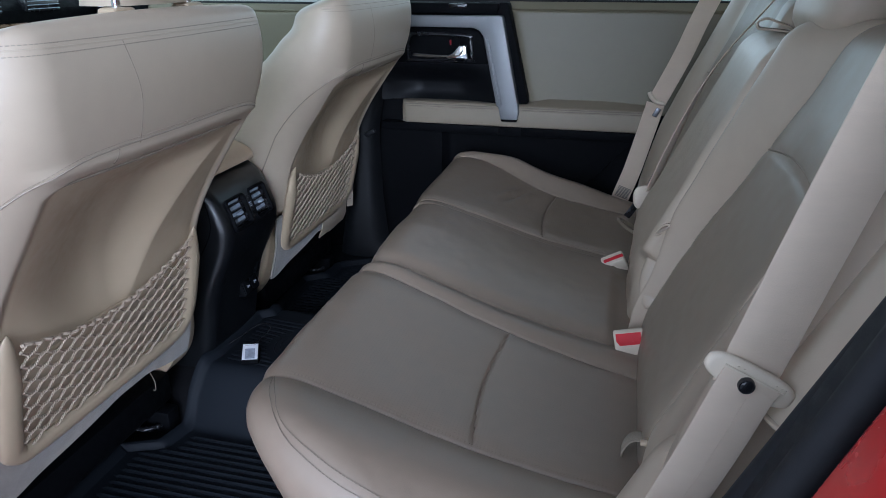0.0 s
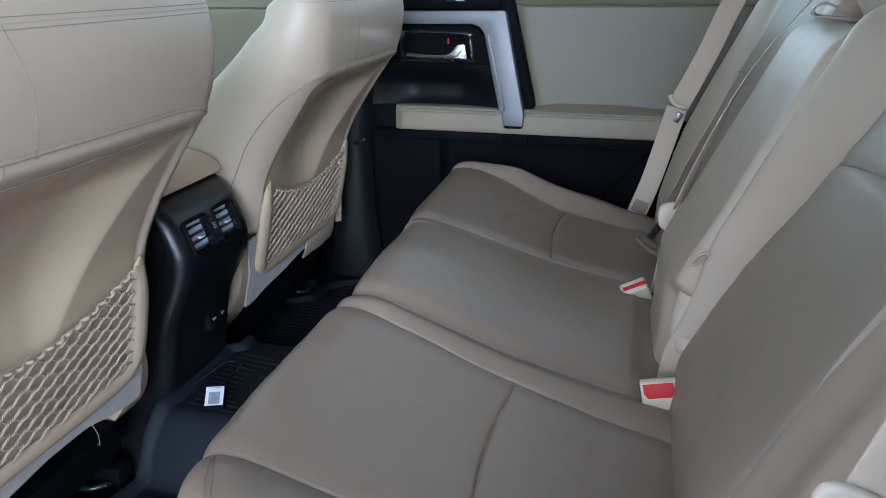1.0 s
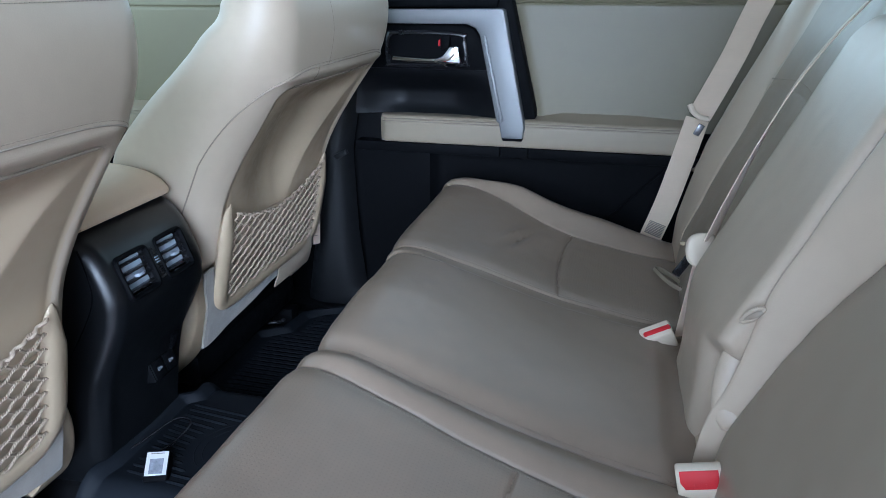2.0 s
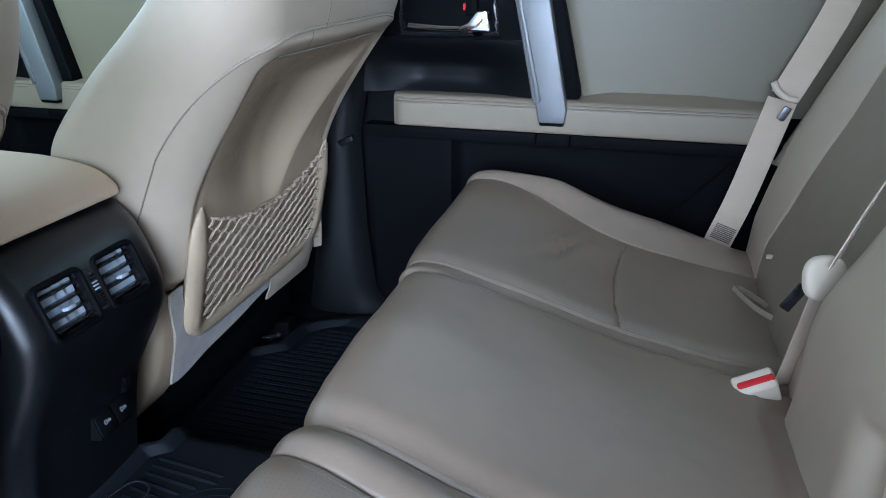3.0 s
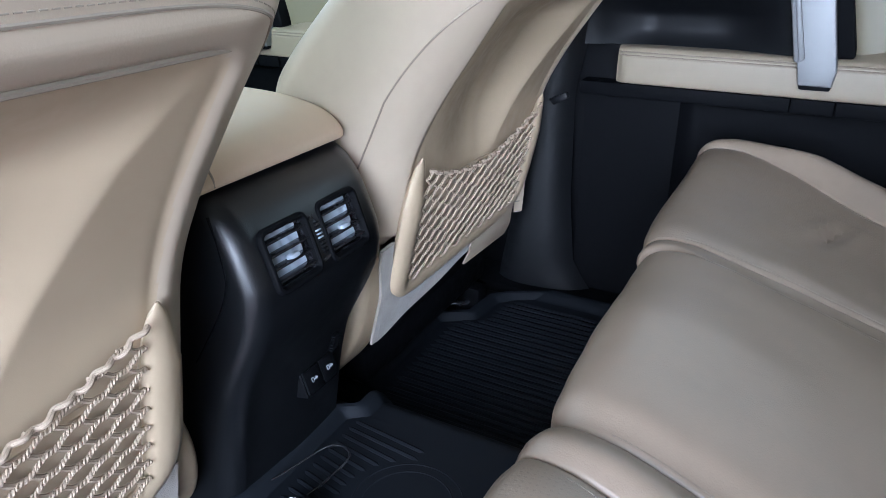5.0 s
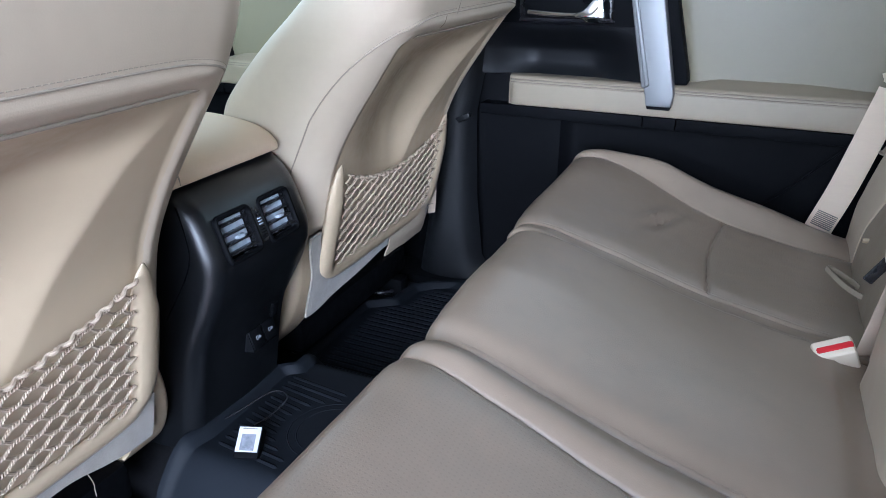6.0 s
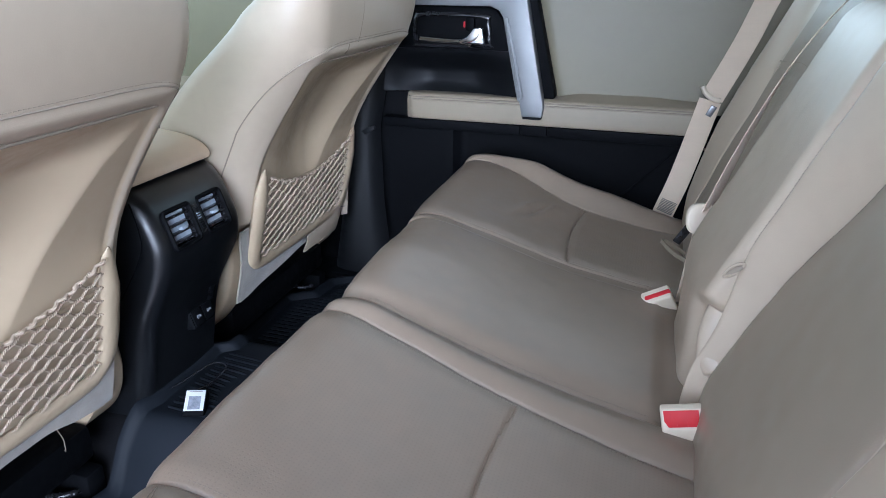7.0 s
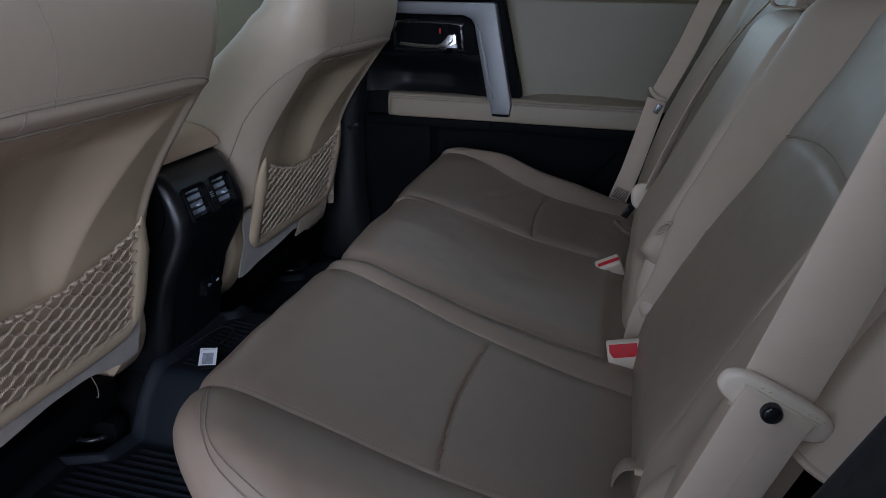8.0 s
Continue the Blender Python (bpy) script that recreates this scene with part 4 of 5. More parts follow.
    for fam in (1, -1):
        for k in range(-32, 48):
            pts = []
            for y in np.linspace(-0.179, 0.179, 421):
                ph = (y + 0.183) / cw
                z = 0.238 + k * ch + fam * ph * ch
                # the cords run side by side at each knot
                z -= fam * 0.00140 * math.sin(4 * math.pi * ph)
                ok = (0.2475 if fam > 0 else 0.256) < z < hang(y) + 0.002
                if ok:
                    pts.append(Y((SXB(z) + 0.005 + 0.0009 * fam, y, z)))
                if (not ok or y > 0.1785) and pts:
                    if len(pts) > 4:
                        cords += cord(pts, fam > 0)
                    pts = []
    part("net", merge(cords), CORD, seat, "knotted beige cord net")
    edge_line = [Y((SXB(hang(y)) + 0.008 + 0.002 * math.sin(y * 405), y, hang(y) + 0.0026 * abs(math.sin(y * 101.3)))) for y in np.linspace(-0.180, 0.180, 190)]
    part("net_edge", tube(edge_line, 0.0024, 7), CORD, seat, "elastic cord along the top of the net")
    # felt flap with an uneven hem
    rnd = random.Random(4)
    hemz = catmull([(y, 0.190 + rnd.uniform(-0.003, 0.003) - 0.022 * smooth(-0.02, -0.20, y) - 0.018 * smooth(0.10, 0.20, y)) for y in np.linspace(-0.225, 0.225, 12)], 4)
    hz = lambda y: float(np.interp(y, [p[0] for p in hemz], [p[1] for p in hemz]))
    part("felt_flap", sheet(lambda k, y: Y((SXB(0.24 - (0.24 - hz(y)) * k) - 0.003 + 0.002 * math.sin(y * 30 + k * 3) * k, y, 0.24 - (0.24 - hz(y)) * k)), list(np.linspace(0, 1, 12)), list(np.linspace(-0.218, 0.216, 46)), 0.004), FELT, seat, "pale felt flap under the pocket")
    strip = [Y((SXB(z) - 0.004, -0.2155 - 0.02 * smooth(0.24, 0.32, z), z)) for z in np.linspace(0.325, 0.169, 10)]
    part("flap_edge", ribbon(strip, (0, 1, 0), 0.028, 0.004), FELT, seat, "upturned edge of the flap")
    # lower side covers and the seat itself
    for s in (-1, 1):
        cover = []
        for k in np.linspace(0.02, 1, 8):
            e = math.sqrt(1 - (1 - k) ** 2)
            cover.append([Y((-0.802 + 0.066 * e * math.cos(a) + 0.030 * e * math.sin(a), s * (0.258 - 0.028 * k + 0.012 - 0.022 * e * math.sin(a)), 0.205 + 0.108 * e * math.sin(a))) for a in np.linspace(0, 2 * math.pi, 32, endpoint=False)])
        cover.append([Y((q[0], s * 0.20, q[2])) for q in cover[-1]])
        part("side_cover", loft(cover), BEIGE, seat, "beige plastic recliner cover")
    part("cushion", rbox((-1.10, yc, 0.225), (0.56, 0.50, 0.17), 0.06, 5), LEATHER, seat, "beige leather seat cushion")
    part("seat_frame", rbox((-0.98, yc, 0.10), (0.42, 0.40, 0.06), 0.01), BLACK, seat, "black seat frame")
    for s in (-1, 1):
        rail = part("rail", rbox((-0.98, yc + s * 0.19, 0.025), (0.42, 0.035, 0.05), 0.005), BLACK, seat, "black seat rail")
        ry = yc + s * 0.188
        part("rail_foot", tube(catmull([(-0.905, ry - 0.036, 0.03), (-0.845, ry - 0.040, 0.024), (-0.806, ry - 0.031, 0.020), (-0.788, ry, 0.020), (-0.802, ry + 0.031, 0.022), (-0.87, ry + 0.040, 0.03)], 8), 0.0055, 10), GLOSS, rail, "black rounded foot of the seat rail")
        part("stud", rbox((-0.788, ry - 0.027, 0.027), (0.009, 0.009, 0.006), 0.0025, 3), STEEL, rail, "small steel stud")
    head = part("headrest", headrest(yc + 0.078, -0.625, 0.790, 0.105), LEATHER, seat, "padded beige headrest")
    for d in (0.006, 0.156):
        part("post", tube([(-0.60, yc + d, 0.76), (-0.60, yc + d, 0.82)], 0.006, 10), CHROME, head, "chrome headrest post")
        part("post_guide", rbox((-0.60, yc + d, 0.783), (0.028, 0.042, 0.012), 0.006, 3), BEIGE, seat, "beige post guide")
    return seat


driver_seat = build_front_seat(-0.418)
passenger_seat = copy_thing(driver_seat, pose(-0.8, 0.360, 0.0))
tagged(driver_seat, group="front seats")
tagged(passenger_seat, group="front seats")
part("wire", tube(catmull([(-0.765, -0.282, 0.172), (-0.760, -0.277, 0.148), (-0.757, -0.279, 0.138), (-0.760, -0.277, 0.126), (-0.775, -0.268, 0.118)], 6), 0.0006, 6), GREY_TAPE, driver_seat, "thin pale wire hanging under the seat")
flap = catmull([(-0.716, 0.47, 0.236), (-0.722, 0.475, 0.20), (-0.735, 0.48, 0.17)], 6)
solo("leather_flap", ribbon(flap, (0.1, 1, 0), 0.13, 0.004), LEATHER, "beige leather flap hanging under the front seat's pocket", "flap", (-0.72, 0.47, 0.17))
stub = catmull([(-0.712, 0.585, 0.30), (-0.718, 0.590, 0.24), (-0.722, 0.592, 0.20)], 6)
belt_stub = thing("belt_stub", "beige webbing end hanging beside the front seat", "seat belt", (-0.72, 0.59, 0.20))
part("webbing", ribbon(stub, (0.55, 0.75, 0), 0.018, 0.003), LEATHER, belt_stub)
for k in range(4):
    part("mark", rbox((-0.7225, 0.5865, 0.222 + 0.006 * k), (0.003, 0.014, 0.0016), 0.0, m=pose(0, 0, 0, 0, 0, -36)), INK, belt_stub)

# ---- centre console ----
console = thing("centre_console", "black centre console with a beige padded lid and rear air vents", "console", (-0.9, CY, 0.0))
FACE = curve_of([(-0.02, -0.752), (0.08, -0.737), (0.16, -0.722), (0.22, -0.711), (0.27, -0.697), (0.31, -0.681), (0.345, -0.6685), (0.375, -0.666), (0.40, -0.672), (0.43, -0.684), (0.452, -0.700), (0.466, -0.722), (0.472, -0.745)])
L, R = -0.147, 0.103
VENTS = ((-0.0955, -0.0405), (-0.0155, 0.0395))
VENT_LOW, VENT_HIGH = 0.3785, 0.4285


def narrow(z):
    """How far the near side has drawn in at the rear edge."""
    return 0.005 + 0.015 * smooth(0.25, 0.36, z)


def console_row(z):
    """Half an outline at a height: the near side, a rounded edge, the rear face, a rounded edge, the far side."""
    x, r = FACE(z), 0.036 + 0.012 * smooth(0.30, 0.42, z)
    far = R - 0.042 * smooth(0.35, 0.21, z)
    pts = [(-1.45, L), (-1.0, L), (-0.85, L)]
    n, near = 0.024, L + narrow(z)
    pts += [(x - 0.004 - n + n * math.sin(a), near + n - n * math.cos(a)) for a in np.linspace(0, math.pi / 2, 14)]
    for y in sorted([near + n + 0.003, CY, far - r - 0.004] + [e for v in VENTS for e in v]):
        pts.append((x - 0.006 * ((y - CY) / (0.133 - r)) ** 2 if abs(y - CY) < 0.090 else x - 0.006, y))
    pts += [(x - 0.006 - r * 1.25 + r * 1.25 * math.cos(a), far - r + r * math.sin(a)) for a in np.linspace(0, math.pi / 2, 14)]
    pts += [(-0.85, far), (-1.0, far), (-1.45, far)]
    return [(a, b, z) for a, b in pts]


heights = sorted(list(np.linspace(-0.02, 0.36, 24)) + list(np.linspace(0.366, 0.472, 14)) + [VENT_LOW, VENT_HIGH])
grid = [console_row(z) for z in heights]
wide_n = len(grid[0])
shell = [p for row in grid for p in row]
faces = []
for i in range(len(heights) - 1):
    for j in range(wide_n - 1):
        y, z = (grid[i][j][1] + grid[i][j + 1][1]) / 2, (heights[i] + heights[i + 1]) / 2
        if VENT_LOW < z < VENT_HIGH and any(y0 < y < y1 for y0, y1 in VENTS) and grid[i][j][0] > -0.75:
            continue
        faces.append((i * wide_n + j, i * wide_n + j + 1, (i + 1) * wide_n + j + 1, (i + 1) * wide_n + j))
last_row = (len(heights) - 1) * wide_n
faces.append(tuple(range(last_row, last_row + wide_n)))
part("body", (shell, faces), CONSOLE, console, "black grained console body")
lid_edge = catmull([(-0.735, 0.4705), (-0.7225, 0.4705), (-0.7195, 0.474), (-0.7215, 0.483), (-0.734, 0.4955), (-0.76, 0.506), (-0.81, 0.513), (-0.88, 0.515)], 5)
lid_rings = []
for k, inset in ((0, 0.014), (0.08, 0.008), (0.3, 0.003), (0.6, 0.0008), (1, 0.0)):
    lid_rings.append((-0.146 + 0.012 * k, inset * 0.7))
rows = lid_rings + [(2 * CY - y, d) for y, d in lid_rings[::-1]]
lid = part("lid", loft([[(x - d * 0.5, y, z - d * smooth(0.471, 0.512, z)) for x, z in [tuple(p) for p in lid_edge] + [(-1.11, 0.515), (-1.11, 0.4705)]] for y, d in rows]), LID, console, "beige padded armrest lid", 50)
part("lid_seam", tube(catmull([(-0.7200, -0.108, 0.473), (-0.7215, -0.108, 0.484), (-0.733, -0.108, 0.4962), (-0.76, -0.109, 0.5068), (-0.81, -0.110, 0.5137), (-0.95, -0.112, 0.5157)], 6), 0.0011, 6), SEAM, lid, "seam across the lid corner")
side_line = catmull([(-0.716, 0.452), (-0.708, 0.430), (-0.703, 0.402), (-0.704, 0.385), (-0.714, 0.36), (-0.748, 0.30)], 6)
part("side_seam", tube([(x, L + narrow(z) * (x + 0.85) / (FACE(z) + 0.822) + 0.0006, z) for x, z in side_line], 0.0013, 6), BLACK, console, "seam down the console's side")
lean = pose(0, 0, 0, 0, -math.degrees(math.atan(0.33)), 0)


# pale blue-grey base colour stands in for the sky mirrored in the vanes
VANE_SHEEN = material("vent_vane_sheen", (0.34, 0.385, 0.45), 0.5, bump=0.02, vary=0.05)


def on_vent(y, z, out=0.0):
    """A place on the flat of the vents, standing out along their normal."""
    k = (z - VENT_LOW) / (VENT_HIGH - VENT_LOW)
    return Vector((FACE(VENT_LOW) * (1 - k) + FACE(VENT_HIGH) * k + 0.95 * out, y, z + 0.31 * out))


def rounded(y0, y1, z0, z1, r, out):
    pts = []
    for cy, cz, a0 in ((y1 - r, z1 - r, 0), (y0 + r, z1 - r, 90), (y0 + r, z0 + r, 180), (y1 - r, z0 + r, 270)):
        pts += [on_vent(cy + r * math.cos(radians(a0 + a)), cz + r * math.sin(radians(a0 + a)), out) for a in (0, 22, 45, 68, 90)]
    return pts


for y0, y1 in VENTS:
    z0, z1 = VENT_LOW, VENT_HIGH
    yc, w = (y0 + y1) / 2, y1 - y0
    vent = part("air_vent", loft([rounded(y0 - 0.001, y1 + 0.001, z0 - 0.001, z1 + 0.001, 0.004, 0.001), rounded(y0, y1, z0, z1, 0.004, -0.001), rounded(y0, y1, z0, z1, 0.004, -0.026), rounded(yc - 0.001, yc + 0.001, 0.402, 0.404, 0.0009, -0.026)], False), GLOSS, console, "dark recess of an air vent")
    part("surround", loft([rounded(y0 - g, y1 + g, z0 - g, z1 + g, 0.004 + g, h) for g, h in ((0.0058, -0.003), (0.0055, 0.0012), (0.0042, 0.0026), (0.0016, 0.0028), (0.0004, 0.0016), (-0.0008, -0.004))], False), BLACK, vent, "black vent surround")
    for k in range(4):
        z = z0 + (k + 0.62) * (z1 - z0) / 4.25
        part("slat", rbox(on_vent(yc, z, -0.004), (0.010, w - 0.001, 0.0022), 0.0008, m=lean @ pose(0, 0, 0, 0, 12, 0)), GLOSS, vent)
    for k in range(4):
        y = y0 + (k + 0.55) * w / 4.3
        part("vane", rbox(on_vent(y, (z0 + z1) / 2, -0.0125), (0.0018, 0.0125, z1 - z0 - 0.003), 0.0006, m=lean @ pose(0, 0, 0, 0, 0, -24)), VANE_SHEEN, vent, "upright vane with pale sky sheen in its colour")
    part("tab", rbox(on_vent(yc - 0.002, 0.4015, 0.0015), (0.009, 0.012, 0.0045), 0.0015, m=lean), VANE_SHEEN, vent, "grey direction tab")
wheel = part("thumbwheel", rbox(on_vent(-0.028, 0.4035, -0.004), (0.012, 0.009, 0.040), 0.004, m=lean), GLOSS, console, "ribbed thumbwheel between the vents")
for k in range(9):
    part("ridge", rbox(on_vent(-0.028, 0.389 + 0.0036 * k, 0.0022), (0.0022, 0.0075, 0.0016), 0.0005, m=lean), VANE_SHEEN if k in (4, 5, 6) else BLACK, wheel)
part("wheel_slot", loft([rounded(-0.034, -0.022, 0.381, 0.426, 0.003, h) for h in (0.0, 0.0008)]), GLOSS, console, "dark slot round the thumbwheel")
# wedge under the vents with two keys on its sloping face
pod = part("switch_pod", prism([(FACE(0.240) - 0.012, 0.240), (FACE(0.240) + 0.0005, 0.2405), (FACE(0.208) + 0.016, 0.2145), (FACE(0.208) + 0.0165, 0.2105), (FACE(0.198) - 0.01, 0.205)], -0.045, 0.010, 0.002), BLACK, console, "black pod with two seat heating switches")
middle = Vector(((FACE(0.240) + FACE(0.208) + 0.0165) / 2, 0, 0.2275))
slant = math.degrees(math.atan2(FACE(0.208) + 0.016 - FACE(0.240), 0.026))
tilt = pose(0, 0, 0, 0, -slant, 0)
for y in (-0.0305, -0.0035):
    q = Vector((middle.x, y, middle.z))
    key = part("switch", rbox(q + tilt.to_3x3() @ Vector((0.0005, 0, 0)), (0.004, 0.0255, 0.027), 0.0015, m=tilt), BLACK, pod, "black seat heating switch")
    for a, b, wide, high in ((-0.004, 0.0, 0.0009, 0.006), (-0.002, 0.003, 0.004, 0.0008), (-0.002, -0.003, 0.004, 0.0008), (0.0003, 0.0, 0.0009, 0.004), (0.0032, 0.0, 0.0008, 0.0048), (0.0052, 0.0, 0.0008, 0.0048), (0.0072, -0.0006, 0.0008, 0.0028)):
        part("mark", rbox(q + tilt.to_3x3() @ Vector((0.0027, a * 0.8, b * 0.8)), (0.0006, wide * 0.8, high * 0.8), 0.0, m=tilt), WHITE_MARK, key)
for k in range(6):
    part("rib", rbox((FACE(0.264 - 0.004 * k) + 0.003, 0.010, 0.264 - 0.004 * k), (0.006, 0.012, 0.0018), 0.0005), BLACK, console)

# ---- seat belts and buckles ----
near_belt = thing("seat_belt", "beige seat belt hanging beside the outer rear seat", "seat belt", (0.1, -0.66, 0.3))
line = catmull([(0.30, -0.70, 1.08), (0.245, -0.675, 0.95), (0.189, -0.663, 0.77), (0.136, -0.662, 0.57), (0.122, -0.6655, 0.520)], 10)
part("shoulder_webbing", ribbon(line, (0.9, 0.08, -0.27), 0.047, 0.0022), WEB, near_belt, "beige belt webbing")
line = catmull([(0.1275, -0.6745, 0.5345), (0.1215, -0.6755, 0.520), (0.105, -0.672, 0.462), (0.0865, -0.666, 0.400), (0.06, -0.64, 0.29)], 10)
part("lap_webbing", ribbon(line, (0.95, 0.0, -0.27), 0.046, 0.0022), WEB, near_belt, "beige belt webbing")
part("stitching", stitches([(x + 0.004, y - 0.0014, z) for x, y, z in line[6:30]], 0.0028, 0.0010, 0.0004), WEB, near_belt, "pale thread along the webbing")
# oval tongue plate lying aslant over the webbing
tip = radians(-24.5)
oval = [(0.0375 * np.sign(math.cos(a)) * abs(math.cos(a)) ** 0.55, 0.0125 * np.sign(math.sin(a)) * abs(math.sin(a)) ** 0.75) for a in np.linspace(0, 2 * math.pi, 44, endpoint=False)]
place = lambda u, v, y: (0.1262 + u * math.cos(tip) - v * math.sin(tip), y, 0.5315 + u * math.sin(tip) + v * math.cos(tip))
tongue = part("tongue", loft([[place(u * k, v * k - (1 - k) * 0.003, y) for u, v in oval] for k, y in ((0.80, -0.6655), (0.95, -0.6662), (1.0, -0.6685), (0.99, -0.6712), (0.94, -0.6730), (0.86, -0.6737), (0.5, -0.6737), (0.1, -0.6737))]), PALE, near_belt, "rounded cream plastic belt tongue")
part("rib", tube([place(u, 0.0035, -0.6738) for u in np.linspace(-0.024, 0.026, 12)], 0.0014, 8), PALE, tongue)
for u in (-0.014, -0.009, 0.018, 0.023, 0.027):
    part("dimple", rbox(place(u, 0.0066, -0.6740), (0.0022, 0.0012, 0.0022), 0.0), PALE, tongue)
stop = [[(0.123 + r * math.cos(a), y, 0.53 + r * math.sin(a)) for a in np.linspace(0, 2 * math.pi, 24, endpoint=False)] for r, y in ((0.0066, -0.674), (0.0066, -0.679), (0.0058, -0.6803), (0.0048, -0.6800), (0.0040, -0.6806), (0.001, -0.6810))]
part("stop_button", loft(stop), GLOSS, near_belt, "black stop button on the webbing")

far_belt = thing("seat_belt", "beige seat belt hanging beside the door", "seat belt", (0.05, 0.70, 0.25))
line = catmull([(0.34, 0.735, 1.08), (0.20, 0.722, 0.763), (0.15, 0.708, 0.63), (0.100, 0.693, 0.515)], 10)
part("shoulder_webbing", ribbon(line, (0.9, -0.3, -0.3), 0.047, 0.0022), WEB, far_belt, "beige belt webbing")
line = catmull([(0.097, 0.691, 0.51), (0.079, 0.689, 0.43), (0.055, 0.686, 0.33), (0.030, 0.68, 0.25), (0.025, 0.675, 0.22)], 8)
part("lap_webbing", ribbon(line, (0.9, -0.3, -0.25), 0.047, 0.0022), WEB, far_belt, "beige belt webbing")
for k in range(9):
    s = k / 8
    q = (0.0425 - 0.009 * s, 0.6815 - 0.003 * s, 0.283 - 0.025 * s)
    part("sewn_mark", ribbon([(q[0], q[1], q[2] + 0.0008), (q[0] - 0.0004, q[1], q[2] - 0.0008)], (0.9, -0.3, -0.25 + 0.12 * (k % 2)), 0.036, 0.0036), INK, far_belt, "grey stitched marking on the webbing")
part("tongue", tube(catmull([(0.078, 0.685, 0.540), (0.085, 0.682, 0.527), (0.100, 0.676, 0.516), (0.116, 0.678, 0.513)], 6), 0.0055, 10), PALE, far_belt, "cream plastic belt tongue")
part("tongue_plate", rbox((0.101, 0.678, 0.490), (0.013, 0.003, 0.024), 0.002, m=pose(0, 0, 0, 0, 25, 0)), STEEL, far_belt, "steel tongue plate")

mid_belt = thing("seat_belt", "beige middle seat belt lying over the backrest edge", "seat belt", (0.12, 0.27, 0.3))
line = catmull([(0.290, 0.214, 0.83), (0.228, 0.203, 0.748), (0.192, 0.193, 0.702), (0.158, 0.186, 0.645), (0.130, 0.184, 0.578), (0.103, 0.182, 0.502), (0.080, 0.180, 0.428)], 10)
part("shoulder_webbing", ribbon(line, [(0.14 + 0.24 * w, 0.85 - 0.1 * w, -0.08 + 0.04 * w) for w in [smooth(0.40, 1.0, k / (len(line) - 1)) for k in range(len(line))]], 0.042, 0.0022), WEB, mid_belt, "beige belt webbing")
line = catmull([(0.080, 0.184, 0.408), (0.076, 0.198, 0.345), (0.070, 0.222, 0.25)], 8)
part("lap_webbing", ribbon(line, (0.8, 0.45, 0.1), 0.036, 0.0022), WEB, mid_belt, "beige belt webbing")
facing = pose(0, 0, 0, -14, 0, 20)
oval = lambda r, d: [Vector((0.073, 0.174, 0.415)) + facing.to_3x3() @ Vector((0.024 * r * np.sign(math.cos(a)) * abs(math.cos(a)) ** 0.7, d, 0.024 * r * np.sign(math.sin(a)) * abs(math.sin(a)) ** 0.8)) for a in np.linspace(0, 2 * math.pi, 32, endpoint=False)]
part("tongue", loft([oval(0.80, 0.006), oval(1.0, 0.003), oval(1.0, -0.002), oval(0.95, -0.0042), oval(0.86, -0.0052), oval(0.5, -0.0056), oval(0.05, -0.0056)]), PALE, mid_belt, "rounded cream plastic belt tongue")
part("tongue_plate", rbox((0.050, 0.184, 0.384), (0.014, 0.004, 0.034), 0.0018, m=pose(0, 0, 0, 0, 34, 20)), GLOSS, mid_belt, "dark tongue plate")


def buckle(x, y, z, turn, deep):
    b = thing("belt_buckle", "cream belt buckle with a red release button between cushion and backrest", "buckle", (x, y, z - 0.04), "belt buckles")
    m = turn
    part("body", rbox((x, y, z - 0.026), (0.047, 0.026, 0.070), 0.005, 3, m=m), PALE, b, "cream plastic buckle body")
    part("release_button", rbox(Vector((x, y, z - 0.022)) + m.to_3x3() @ Vector((0.0, -0.003, 0.0262)), (0.042, deep, 0.0130), 0.003, 2, m=m), RED_BUTTON, b, "red release button")
    return b


def open_buckle(x, y, z, turn):
    """A buckle whose slanted front edge carries the button."""
    b = thing("belt_buckle", "cream belt buckle with a wide red release button on the bench", "buckle", (x, y, z - 0.07), "belt buckles")
    at = lambda u, v, w: Vector((x, y, z)) + turn.to_3x3() @ Vector((u, v, w))
    body = prism([(-0.0135, -0.075), (0.0135, -0.075), (0.0135, 0.006), (0.008, 0.0105), (-0.001, 0.0105), (-0.0135, -0.0085)], -0.0235, 0.0235, 0.0028, 3, "x")
    bmesh.ops.transform(body, matrix=Matrix.Translation((x, y, z)) @ turn, verts=body.verts)
    part("body", body, PALE, b, "cream plastic buckle body")
    low, high = (-0.0135, -0.0085), (-0.001, 0.0105)
    slide = lambda k, out: (low[0] + (high[0] - low[0]) * k - 0.836 * out, low[1] + (high[1] - low[1]) * k + 0.55 * out)
    rings = []
    for inset, out in ((0.0, -0.002), (0.0, 0.0010), (0.0012, 0.0016)):
        rings.append([at(u, *slide(k, out)) for u, k in ((-0.0150 + inset, 0.10 + inset * 40), (0.0150 - inset, 0.10 + inset * 40), (0.0195 - inset, 0.42), (0.0195 - inset, 0.94 - inset * 40), (-0.0195 + inset, 0.94 - inset * 40), (-0.0195 + inset, 0.42))])
    button = part("release_button", loft(rings), RED_BUTTON, b, "red release button")
    for u in (-0.006, 0.006):
        part("notch", loft([[at(u + d, *slide(k, o)) for d, k in ((-0.0008, 0.12), (0.0008, 0.12), (0.0008, 0.34), (-0.0008, 0.34))] for o in (0.0012, 0.0024)]), RED_BUTTON, button)
    return b


